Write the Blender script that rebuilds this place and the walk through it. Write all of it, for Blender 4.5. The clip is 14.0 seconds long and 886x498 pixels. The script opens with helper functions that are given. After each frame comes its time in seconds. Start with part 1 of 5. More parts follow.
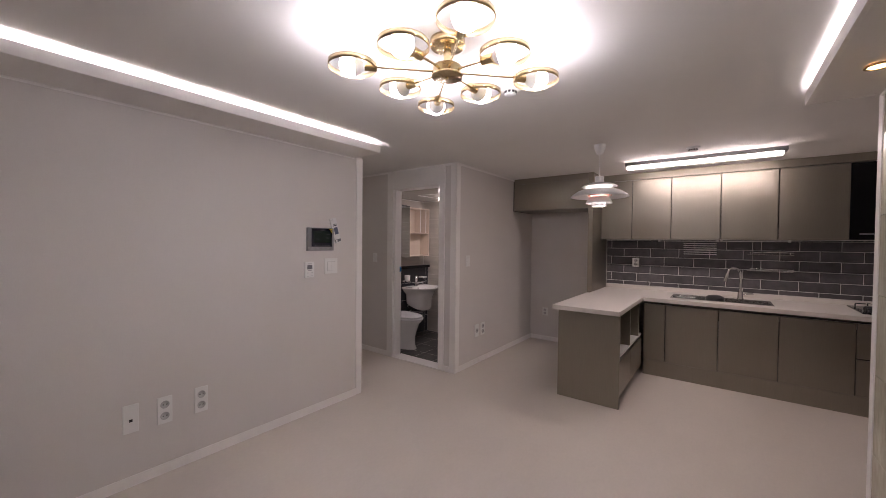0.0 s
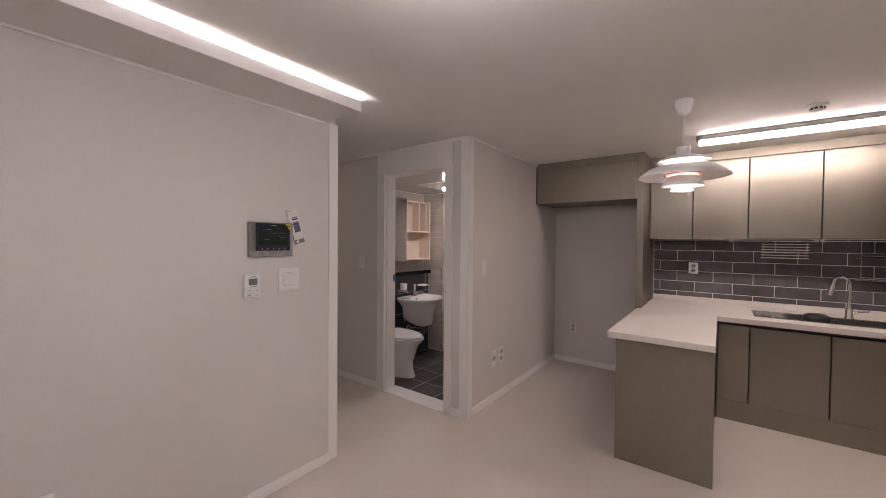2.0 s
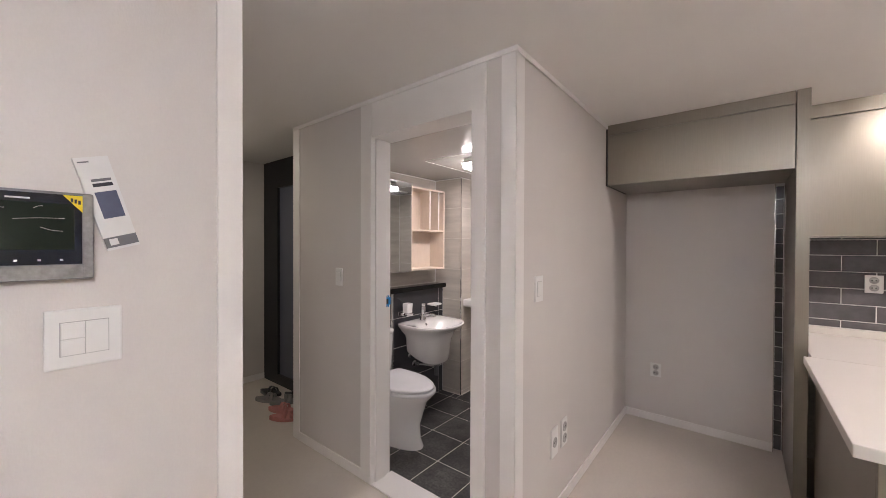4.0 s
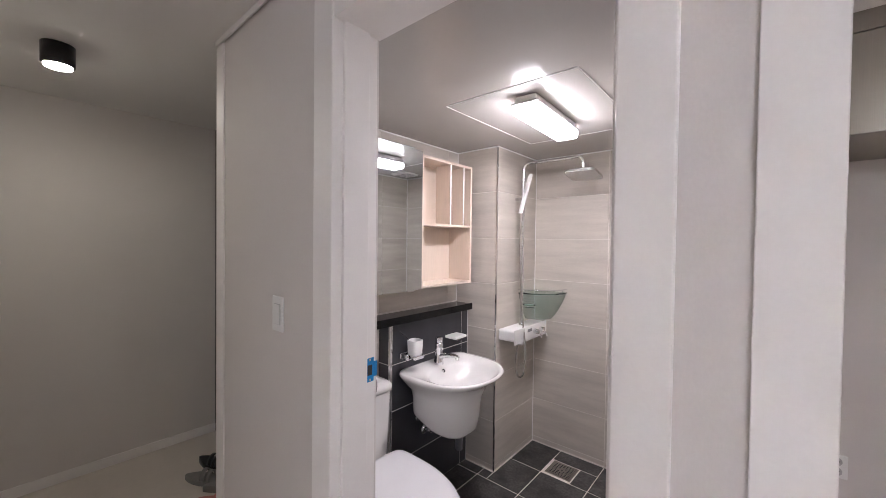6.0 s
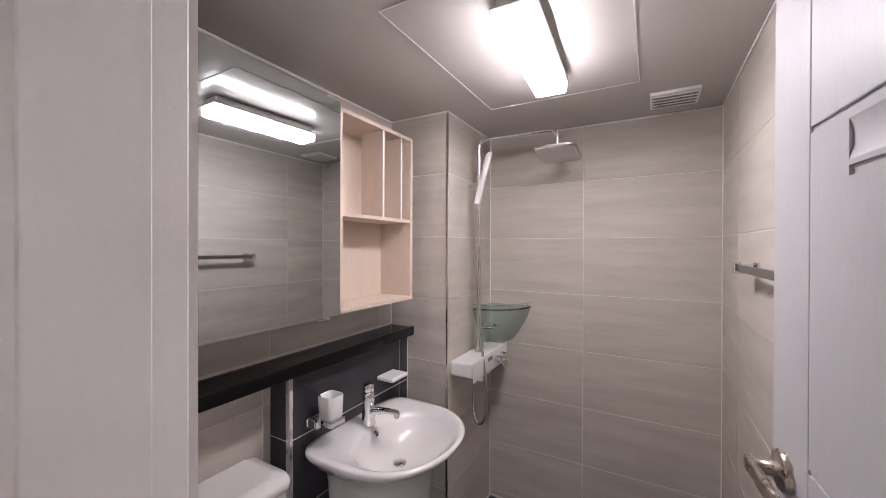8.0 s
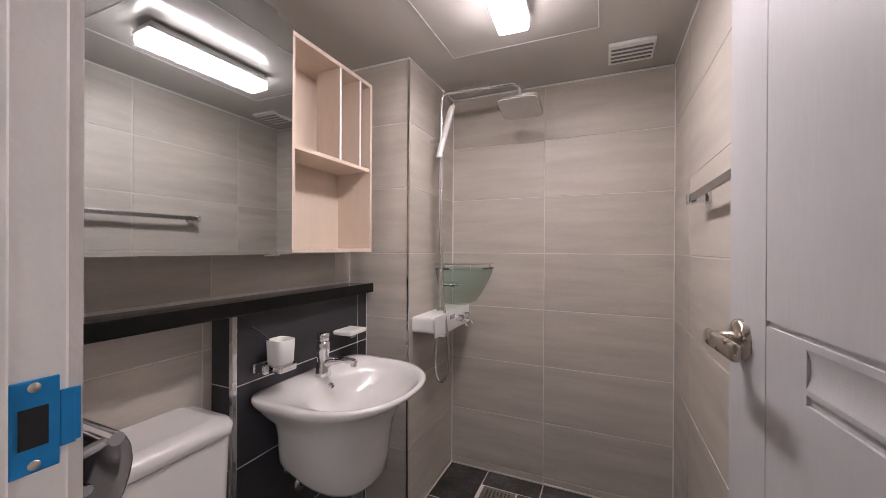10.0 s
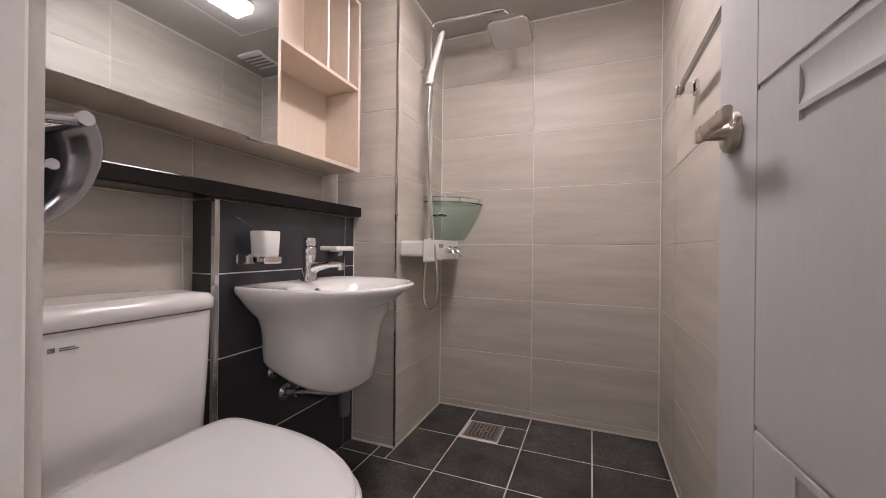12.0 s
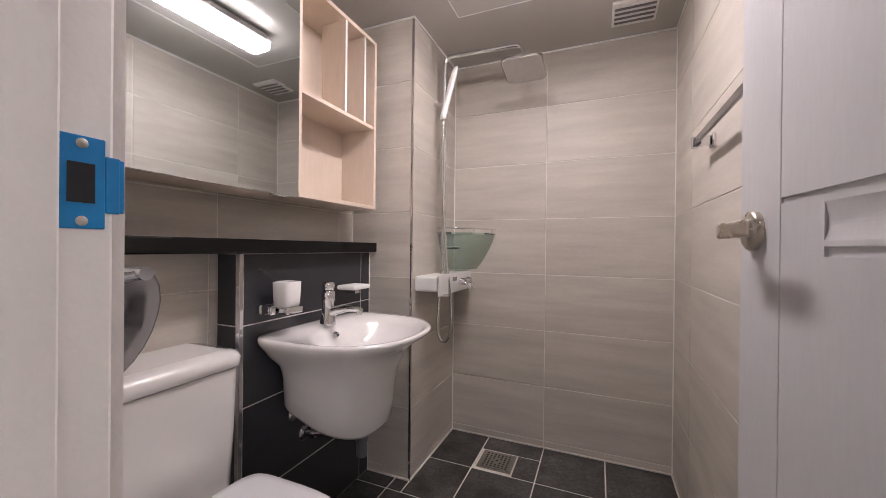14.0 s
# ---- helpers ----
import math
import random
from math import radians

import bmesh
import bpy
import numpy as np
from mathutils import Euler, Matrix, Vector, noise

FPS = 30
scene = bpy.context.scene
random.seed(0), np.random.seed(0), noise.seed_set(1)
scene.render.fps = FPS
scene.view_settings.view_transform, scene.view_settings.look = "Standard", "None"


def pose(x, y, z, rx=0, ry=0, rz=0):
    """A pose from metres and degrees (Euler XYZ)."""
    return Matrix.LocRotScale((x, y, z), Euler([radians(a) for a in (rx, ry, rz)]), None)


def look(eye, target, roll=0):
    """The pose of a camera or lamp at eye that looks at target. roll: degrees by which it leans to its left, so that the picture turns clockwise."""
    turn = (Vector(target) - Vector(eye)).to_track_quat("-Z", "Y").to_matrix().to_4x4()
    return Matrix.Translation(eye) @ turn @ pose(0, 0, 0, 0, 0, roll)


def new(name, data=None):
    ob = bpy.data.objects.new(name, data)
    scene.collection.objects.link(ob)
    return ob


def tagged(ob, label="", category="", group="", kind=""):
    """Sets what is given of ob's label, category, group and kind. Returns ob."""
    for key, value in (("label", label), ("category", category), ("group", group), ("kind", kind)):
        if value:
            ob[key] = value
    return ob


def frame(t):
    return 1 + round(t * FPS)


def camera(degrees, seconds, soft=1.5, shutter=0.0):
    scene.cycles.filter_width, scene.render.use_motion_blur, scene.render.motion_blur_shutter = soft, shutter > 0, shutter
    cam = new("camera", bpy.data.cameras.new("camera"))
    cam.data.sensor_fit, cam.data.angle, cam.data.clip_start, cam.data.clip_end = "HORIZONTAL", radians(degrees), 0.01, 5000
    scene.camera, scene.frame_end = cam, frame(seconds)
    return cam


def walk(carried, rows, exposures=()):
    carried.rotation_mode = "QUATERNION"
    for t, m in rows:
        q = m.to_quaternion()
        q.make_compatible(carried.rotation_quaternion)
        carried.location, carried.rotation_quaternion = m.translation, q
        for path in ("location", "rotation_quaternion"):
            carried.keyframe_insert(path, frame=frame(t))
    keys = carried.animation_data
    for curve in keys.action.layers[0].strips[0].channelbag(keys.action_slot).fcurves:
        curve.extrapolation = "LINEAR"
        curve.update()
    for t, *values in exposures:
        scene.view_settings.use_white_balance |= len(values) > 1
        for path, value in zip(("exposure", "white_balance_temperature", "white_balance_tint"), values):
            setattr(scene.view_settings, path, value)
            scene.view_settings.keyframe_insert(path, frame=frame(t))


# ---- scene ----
cam = camera(100.1, 14.0, 0.6)

PATH = [
    (0, (0.196, -0.281, 1.445), (-1.008, 1.316, 1.404), 0.6),
    (0.5, (0.042, -0.144, 1.464), (-1.159, 1.455, 1.421), 0.6),
    (1, (-0.1, 0.018, 1.465), (-1.297, 1.62, 1.421), 0.6),
    (1.5, (-0.279, 0.256, 1.474), (-1.48, 1.854, 1.42), 0.5),
    (2, (-0.489, 0.5, 1.45), (-1.684, 2.102, 1.409), 0.5),
    (2.5, (-0.704, 0.741, 1.458), (-1.903, 2.342, 1.413), 0.5),
    (3, (-0.897, 1.021, 1.448), (-2.1, 2.618, 1.405), 0.4),
    (3.5, (-1.091, 1.312, 1.441), (-2.302, 2.902, 1.405), 0.3),
    (4, (-1.348, 1.562, 1.434), (-2.603, 3.119, 1.415), 0.2),
    (4.2, (-1.435, 1.665, 1.441), (-2.724, 3.193, 1.422), 0.3),
    (6.5, (-2.369, 2.607, 1.47), (-3.671, 4.125, 1.432), 0.7),
    (7, (-2.52, 2.748, 1.465), (-3.653, 4.396, 1.435), 0.6),
    (9.3, (-2.676, 3.055, 1.337), (-3.564, 4.847, 1.335), 0.2),
    (9.5, (-2.673, 3.037, 1.299), (-3.525, 4.847, 1.298), 0.3),
    (10, (-2.661, 3.005, 1.224), (-3.462, 4.838, 1.221), 0.3),
    (10.5, (-2.668, 3.022, 1.138), (-3.429, 4.871, 1.128), 0.4),
    (11, (-2.662, 3.033, 1.033), (-3.407, 4.89, 1.027), 0.4),
    (11.5, (-2.66, 3.023, 0.947), (-3.4, 4.882, 0.943), 0.5),
    (12, (-2.669, 3.018, 0.868), (-3.41, 4.876, 0.868), 0.6),
    (12.5, (-2.671, 2.998, 0.809), (-3.423, 4.852, 0.817), 0.8),
    (13, (-2.684, 2.993, 0.827), (-3.447, 4.842, 0.832), 0.7),
    (13.5, (-2.671, 2.991, 0.905), (-3.438, 4.838, 0.901), 0.5),
    (14, (-2.695, 2.985, 1.037), (-3.47, 4.829, 1.031), 0.6),
]
# the film's camera opens up towards the darker hall, and keeps a slightly magenta balance
EXPOSURES = [(0, 0.93, 6750, 27), (1.5, 1.1, 6950, 26), (3.0, 1.52, 6850, 24), (4.2, 2.05, 6500, 19), (6.5, 2.28, 6100, 21), (7.2, 1.93, 6150, 23), (9.5, 1.76, 6500, 22), (11.0, 1.92, 6550, 22), (12.5, 2.06, 6650, 22), (14.0, 2.03, 6550, 22)]
walk(cam, [(t, look(e, g, r)) for t, e, g, r in PATH], EXPOSURES)

# ---- world and exposure ----
world = bpy.data.worlds.new("world")
scene.world = world
world.use_nodes = True
world.node_tree.nodes["Background"].inputs["Color"].default_value = (0.9, 0.92, 1.0, 1)
world.node_tree.nodes["Background"].inputs["Strength"].default_value = 0.05
BULB, COVE, BAR, PENDANT, BATH, SPOT, CORRIDOR = 30.0, 30.0, 18.0, 50.0, 19.0, 14.0, 38.0


# ---- mesh helpers ----
def bx(bm, x0, x1, y0, y1, z0, z1, b=0.0, seg=2):
    """A box, with bevelled edges where b is given."""
    vs = bmesh.ops.create_cube(bm, size=1)["verts"]
    c = Vector(((x0 + x1) / 2, (y0 + y1) / 2, (z0 + z1) / 2))
    s = Vector((abs(x1 - x0), abs(y1 - y0), abs(z1 - z0)))
    for v in vs:
        v.co = Vector((c.x + v.co.x * s.x, c.y + v.co.y * s.y, c.z + v.co.z * s.z))
    if b:
        edges = list({e for v in vs for e in v.link_edges})
        bmesh.ops.bevel(bm, geom=edges, offset=b, segments=seg, affect="EDGES", profile=0.5)
    return bm


def box(x0, x1, y0, y1, z0, z1, b=0.0, seg=2):
    return bx(bmesh.new(), x0, x1, y0, y1, z0, z1, b, seg)


def loft(rings, caps=(True, True), bm=None):
    """Rings of points with equal counts, joined one after the other."""
    bm = bm or bmesh.new()
    vs = [[bm.verts.new(p) for p in r] for r in rings]
    n = len(vs[0])
    for a, b in zip(vs, vs[1:]):
        for i in range(n):
            f = bm.faces.new((a[i], a[(i + 1) % n], b[(i + 1) % n], b[i]))
            f.smooth = True
    for lid in ([vs[0][::-1]] if caps[0] else []) + ([vs[-1]] if caps[1] else []):
        for e in bm.faces.new(lid).edges:
            e.smooth = False
    bmesh.ops.recalc_face_normals(bm, faces=bm.faces)
    return bm


def lathe(profile, at=(0, 0, 0), n=32, axis="z", caps=(True, True), bm=None):
    """A turned shape: (radius, height) pairs round an axis through at."""
    rings = []
    for r, h in profile:
        ring = []
        for i in range(n):
            a = 2 * math.pi * i / n
            u, v = r * math.cos(a), r * math.sin(a)
            p = {"z": (u, v, h), "x": (h, u, v), "y": (v, h, u)}[axis]
            ring.append(Vector(at) + Vector(p))
        rings.append(ring)
    return loft(rings, caps, bm)


def tube(points, r, n=10, bm=None):
    """A round bar along a line of points."""
    pts = [Vector(p) for p in points]
    rings, side = [], None
    for i, p in enumerate(pts):
        d = (pts[min(i + 1, len(pts) - 1)] - pts[max(i - 1, 0)]).normalized()
        if side is None:
            side = d.orthogonal().normalized()
        side = (side - d * side.dot(d)).normalized()
        up = d.cross(side)
        rings.append([p + (side * math.cos(2 * math.pi * k / n) + up * math.sin(2 * math.pi * k / n)) * r for k in range(n)])
    return loft(rings, (True, True), bm)


def bend(points, r=0.03, n=5):
    """A broken line with rounded corners."""
    pts = [Vector(p) for p in points]
    out = [pts[0]]
    for a, b, c in zip(pts, pts[1:], pts[2:]):
        p, q = b + (a - b).normalized() * r, b + (c - b).normalized() * r
        out += [p * (1 - s) ** 2 + b * 2 * s * (1 - s) + q * s ** 2 for s in [k / n for k in range(n + 1)]]
    return out + [pts[-1]]


def spline(points, n=8):
    """A smooth line through points."""
    p = [Vector(a) for a in points]
    p = [p[0] * 2 - p[1]] + p + [p[-1] * 2 - p[-2]]
    out = []
    for a, b, c, d in zip(p, p[1:], p[2:], p[3:]):
        for k in range(n):
            s = k / n
            out.append(0.5 * (2 * b + (c - a) * s + (2 * a - 5 * b + 4 * c - d) * s ** 2 + (3 * b - a - 3 * c + d) * s ** 3))
    return out + [p[-2]]


def mesh_ob(name, bm, material):
    me = bpy.data.meshes.new(name)
    bm.to_mesh(me)
    bm.free()
    ob = new(name, me)
    me.materials.append(material)
    return ob


def thing(name, at, label, category, group=""):
    """An Empty at the base of a thing, which parents its parts."""
    ob = new(name)
    ob.location = at
    ob.empty_display_size = 0.05
    return tagged(ob, label, category, group)


def part(name, bm, material, parent, label=""):
    """One mesh, given in world places, under a thing or under a part."""
    ob = mesh_ob(name, bm, material)
    ob.parent = parent
    if parent.data is None:
        ob.matrix_parent_inverse = Matrix.Translation(-parent.location)
    return tagged(ob, label)


def single(name, bm, material, label, category, group=""):
    return tagged(mesh_ob(name, bm, material), label, category, group)


def setting(name, bm, material, label=""):
    return tagged(mesh_ob(name, bm, material), label, "", "", "structure")


# ---- materials ----
def material(name, color, rough=0.5, metal=0.0, vary=0.06, scale=8.0, stretch=(1, 1, 1), grain=0.0, grain_scale=300.0,
             bump=0.0, rough_vary=0.05, piece=0.0, coat=0.0, dark=None):
    """A paint, plaster, stone or metal: large blotches, fine grain and relief, and a tint of its own for each piece."""
    m = bpy.data.materials.new(name)
    m.use_nodes = True
    nt = m.node_tree
    N, L = nt.nodes, nt.links
    b = N["Principled BSDF"]
    tc = N.new("ShaderNodeTexCoord")
    mp = N.new("ShaderNodeMapping")
    mp.inputs["Scale"].default_value = stretch
    src = tc.outputs["Object"]
    info = None
    if piece:
        info = N.new("ShaderNodeObjectInfo")
        mul = N.new("ShaderNodeMath")
        mul.operation = "MULTIPLY"
        mul.inputs[1].default_value = 37.0
        add = N.new("ShaderNodeVectorMath")
        add.operation = "ADD"
        L.new(info.outputs["Random"], mul.inputs[0])
        L.new(src, add.inputs[0])
        L.new(mul.outputs[0], add.inputs[1])
        src = add.outputs[0]
    L.new(src, mp.inputs["Vector"])
    n1 = N.new("ShaderNodeTexNoise")
    n1.inputs["Scale"].default_value = scale
    n1.inputs["Detail"].default_value = 6
    n1.inputs["Roughness"].default_value = 0.6
    L.new(mp.outputs[0], n1.inputs["Vector"])
    ramp = N.new("ShaderNodeValToRGB")
    ramp.color_ramp.elements[0].position, ramp.color_ramp.elements[1].position = 0.3, 0.7
    lo = dark or [c * (1 - vary) for c in color]
    hi = [min(1, c * (1 + vary)) for c in color]
    ramp.color_ramp.elements[0].color = (*lo, 1)
    ramp.color_ramp.elements[1].color = (*hi, 1)
    L.new(n1.outputs["Fac"], ramp.inputs[0])
    col = ramp.outputs[0]
    n2 = N.new("ShaderNodeTexNoise")
    n2.inputs["Scale"].default_value = grain_scale
    n2.inputs["Detail"].default_value = 3
    L.new(mp.outputs[0], n2.inputs["Vector"])
    if grain:
        mr = N.new("ShaderNodeMapRange")
        mr.inputs["From Min"].default_value, mr.inputs["From Max"].default_value = 0.3, 0.7
        mr.inputs["To Min"].default_value, mr.inputs["To Max"].default_value = 1 - grain, 1 + grain
        L.new(n2.outputs["Fac"], mr.inputs["Value"])
        mx = N.new("ShaderNodeVectorMath")
        mx.operation = "SCALE"
        L.new(col, mx.inputs[0])
        L.new(mr.outputs[0], mx.inputs["Scale"])
        col = mx.outputs[0]
    if piece:
        mr = N.new("ShaderNodeMapRange")
        mr.inputs["To Min"].default_value, mr.inputs["To Max"].default_value = 1 - piece, 1 + piece
        L.new(info.outputs["Random"], mr.inputs["Value"])
        mx = N.new("ShaderNodeVectorMath")
        mx.operation = "SCALE"
        L.new(col, mx.inputs[0])
        L.new(mr.outputs[0], mx.inputs["Scale"])
        col = mx.outputs[0]
    L.new(col, b.inputs["Base Color"])
    mr = N.new("ShaderNodeMapRange")
    mr.inputs["To Min"].default_value, mr.inputs["To Max"].default_value = max(0.02, rough - rough_vary), min(1, rough + rough_vary)
    L.new(n1.outputs["Fac"], mr.inputs["Value"])
    L.new(mr.outputs[0], b.inputs["Roughness"])
    b.inputs["Metallic"].default_value = metal
    b.inputs["Coat Weight"].default_value = coat
    if bump:
        bp = N.new("ShaderNodeBump")
        bp.inputs["Strength"].default_value = bump
        bp.inputs["Distance"].default_value = 0.002
        L.new(n2.outputs["Fac"], bp.inputs["Height"])
        L.new(bp.outputs[0], b.inputs["Normal"])
    return m


def lamp_material(name, color, strength):
    m = bpy.data.materials.new(name)
    m.use_nodes = True
    b = m.node_tree.nodes["Principled BSDF"]
    b.inputs["Base Color"].default_value = (*color, 1)
    b.inputs["Emission Color"].default_value = (*color, 1)
    b.inputs["Emission Strength"].default_value = strength
    b.inputs["Roughness"].default_value = 0.4
    return m


def glass_material(name, color, rough=0.02):
    m = bpy.data.materials.new(name)
    m.use_nodes = True
    b = m.node_tree.nodes["Principled BSDF"]
    b.inputs["Base Color"].default_value = (*color, 1)
    b.inputs["Transmission Weight"].default_value = 1.0
    b.inputs["Roughness"].default_value = rough
    b.inputs["IOR"].default_value = 1.45
    return m


WALLPAPER = material("greige wallpaper", (0.665, 0.625, 0.597), 0.75, vary=0.02, scale=2, grain=0.015, grain_scale=260, bump=0.15, stretch=(1, 1, 0.5))
CEILING = material("white ceiling paper", (0.79, 0.77, 0.745), 0.8, vary=0.02, scale=2, grain=0.02, grain_scale=260, bump=0.2)
FLOORING = material("pale vinyl floor", (0.61, 0.55, 0.495), 0.36, vary=0.03, scale=3, stretch=(1, 0.5, 1), grain=0.02, grain_scale=60, bump=0.05, rough_vary=0.08)
WHITE_TRIM = material("white film trim", (0.83, 0.80, 0.775), 0.42, vary=0.02, scale=4, grain=0.01, grain_scale=180, bump=0.06)
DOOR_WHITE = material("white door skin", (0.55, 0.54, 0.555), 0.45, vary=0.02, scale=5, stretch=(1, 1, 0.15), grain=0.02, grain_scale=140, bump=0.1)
PLASTIC = material("white plastic", (0.78, 0.77, 0.75), 0.35, vary=0.02, scale=12)
GREY_PLASTIC = material("grey plastic", (0.16, 0.16, 0.17), 0.35, vary=0.08, scale=12)
BLACK_PLASTIC = material("black plastic", (0.015, 0.015, 0.017), 0.3, vary=0.15, scale=12)
SCREEN = material("dark screen glass", (0.006, 0.010, 0.026), 0.06, vary=0.2, scale=6, coat=0.5)
DISPLAY = material("unlit display", (0.012, 0.020, 0.016), 0.12, vary=0.2, scale=6)
FILM = material("crinkled clear film", (0.30, 0.29, 0.285), 0.15, vary=0.2, scale=40, grain=0.08, grain_scale=90, bump=0.5, coat=0.5)
YELLOW = material("yellow sticker", (0.75, 0.55, 0.02), 0.5, vary=0.05, scale=40)
PAPER = material("white paper", (0.72, 0.71, 0.70), 0.7, vary=0.03, scale=20)
INK = material("dark ink", (0.03, 0.03, 0.04), 0.6, vary=0.1, scale=40)
BLUE_PRINT = material("blue grey print", (0.09, 0.10, 0.16), 0.55, vary=0.1, scale=40)
CABINET = material("bronze grey metallic laminate", (0.30, 0.272, 0.228), 0.35, metal=0.92, vary=0.015, scale=4, stretch=(1, 1, 0.02), grain=0.035, grain_scale=420, bump=0.04, rough_vary=0.05)
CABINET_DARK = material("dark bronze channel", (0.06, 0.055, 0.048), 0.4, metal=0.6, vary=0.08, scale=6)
COUNTER = material("white engineered stone", (0.70, 0.655, 0.61), 0.28, vary=0.012, scale=4, grain=0.015, grain_scale=700, rough_vary=0.01)
KTILE = material("charcoal glazed tile", (0.105, 0.099, 0.104), 0.15, vary=0.2, scale=9, piece=0.14, coat=0.4, rough_vary=0.06, grain=0.05, grain_scale=30, bump=0.06)
GROUT_LIGHT = material("light grout", (0.76, 0.73, 0.70), 0.85, vary=0.08, scale=40)
GROUT_GREY = material("pale grey grout", (0.74, 0.72, 0.70), 0.85, vary=0.08, scale=40)
GROUT_BEIGE = material("beige grout", (0.70, 0.66, 0.61), 0.85, vary=0.08, scale=40)
BTILE = material("beige stone wall tile", (0.52, 0.474, 0.420), 0.48, vary=0.14, scale=3, stretch=(0.6, 0.6, 5.0), grain=0.04, grain_scale=90, piece=0.03, bump=0.05, rough_vary=0.08)
BLACK_TILE = material("black stone wall tile", (0.032, 0.032, 0.037), 0.35, vary=0.2, scale=6, grain=0.12, grain_scale=160, piece=0.1, bump=0.08)
FLOOR_TILE = material("dark slate floor tile", (0.058, 0.055, 0.052), 0.5, vary=0.75, scale=7, grain=0.4, grain_scale=70, piece=0.16, bump=0.2, rough_vary=0.15)
LEDGE = material("black polished stone", (0.004, 0.004, 0.0045), 0.14, vary=0.2, scale=30, grain=0.2, grain_scale=260)
LEDGE.node_tree.nodes["Principled BSDF"].inputs["Specular IOR Level"].default_value = 0.3
CERAMIC = material("white sanitary ceramic", (0.76, 0.74, 0.72), 0.12, vary=0.015, scale=3, coat=0.5)
SEAT_PLASTIC = material("white seat plastic", (0.72, 0.71, 0.72), 0.22, vary=0.015, scale=5)
CHROME = material("chrome", (0.75, 0.75, 0.76), 0.08, metal=1.0, vary=0.03, scale=20, rough_vary=0.03)
STEEL = material("brushed steel", (0.58, 0.57, 0.55), 0.25, metal=1.0, vary=0.05, scale=14, grain=0.05, grain_scale=300, stretch=(0.1, 1, 1))
NICKEL = material("satin nickel", (0.52, 0.47, 0.41), 0.28, metal=1.0, vary=0.03, scale=20)
BRASS = material("brushed brass", (0.74, 0.58, 0.34), 0.25, metal=1.0, vary=0.05, scale=30, grain=0.05, grain_scale=300)
# chrome darkened: the dark surroundings it mirrors are put into its colour
CHROME_DARK_REFLECTION = material("chrome with dark reflections as grey", (0.34, 0.335, 0.35), 0.24, metal=1.0, vary=0.05, scale=9, rough_vary=0.05)
# flat grey for what the cover's polished inside reflects
COVER_REFLECTION = material("grey reflection inside cover", (0.17, 0.165, 0.19), 0.25, vary=0.1, scale=12, coat=0.3)
GUNMETAL = material("dark silver housing", (0.22, 0.22, 0.225), 0.35, metal=0.7, vary=0.08, scale=9)
# plain pale grey; in the socket wells it stands in for shade
SOCKET_GREY = material("pale grey, painted shade in socket wells", (0.45, 0.44, 0.43), 0.45, vary=0.04, scale=20)
MIRROR = material("mirror", (0.60, 0.63, 0.64), 0.03, metal=1.0, vary=0.01, scale=3, rough_vary=0.01)
BIRCH = material("pale birch laminate", (0.66, 0.55, 0.455), 0.45, vary=0.04, scale=6, stretch=(1, 1, 0.1), grain=0.03, grain_scale=120)
SMC = material("glossy white ceiling panel", (0.50, 0.48, 0.45), 0.16, vary=0.02, scale=2, rough_vary=0.03)
LINE_WHITE = material("white sealant", (0.80, 0.79, 0.77), 0.5, vary=0.04, scale=30)
BLUE_FILM = material("blue protective film", (0.0, 0.21, 0.52), 0.3, vary=0.08, scale=25)
BLACK_FRAME = material("black painted frame", (0.010, 0.010, 0.012), 0.45, vary=0.15, scale=10)
FROSTED = material("frosted door glass", (0.10, 0.11, 0.15), 0.3, vary=0.08, scale=4)
MARBLE = material("green beige marble tile", (0.46, 0.43, 0.34), 0.22, vary=0.3, scale=3.5, stretch=(1, 1.6, 0.6), grain=0.08, grain_scale=25, piece=0.06)
SHADE_WHITE = material("white lacquered metal shade", (0.80, 0.80, 0.80), 0.35, vary=0.01, scale=10)
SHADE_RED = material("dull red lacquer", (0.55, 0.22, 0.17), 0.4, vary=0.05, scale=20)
PINK_RUBBER = material("pink rubber", (0.55, 0.22, 0.20), 0.6, vary=0.1, scale=20)
GREY_RUBBER = material("grey rubber", (0.22, 0.21, 0.20), 0.6, vary=0.1, scale=20)
GREY_LIGHT = material("light grey rubber", (0.62, 0.60, 0.58), 0.5, vary=0.05, scale=60, grain=0.1, grain_scale=400)
GLASS_GREEN = glass_material("green tinted shelf glass", (0.70, 0.88, 0.80))
GLASS_FROST = material("frosted green glass", (0.50, 0.66, 0.56), 0.2, vary=0.03, scale=10)
GLASS_FROST.node_tree.nodes["Principled BSDF"].inputs["Alpha"].default_value = 0.3
BULB_GLASS = lamp_material("lit opal bulb", (0.90, 0.95, 1.0), BULB)
COVE_LED = lamp_material("cove led strip", (0.95, 0.98, 1.0), COVE)
BAR_LED = lamp_material("lit acrylic diffuser", (1.0, 0.93, 0.87), BAR)
PENDANT_LED = lamp_material("lit pendant bulb", (1.0, 0.96, 0.92), PENDANT)
BATH_SKIRT = lamp_material("dimmer diffuser base", (1.0, 0.97, 0.95), BATH * 0.24)
BATH_LED = lamp_material("lit bathroom diffuser", (1.0, 0.97, 0.95), BATH)
CORRIDOR_LED = lamp_material("dim corridor spot lens", (1.0, 0.96, 0.76), CORRIDOR)
SPOT_LED = lamp_material("lit warm downlight", (1.0, 0.62, 0.22), SPOT)

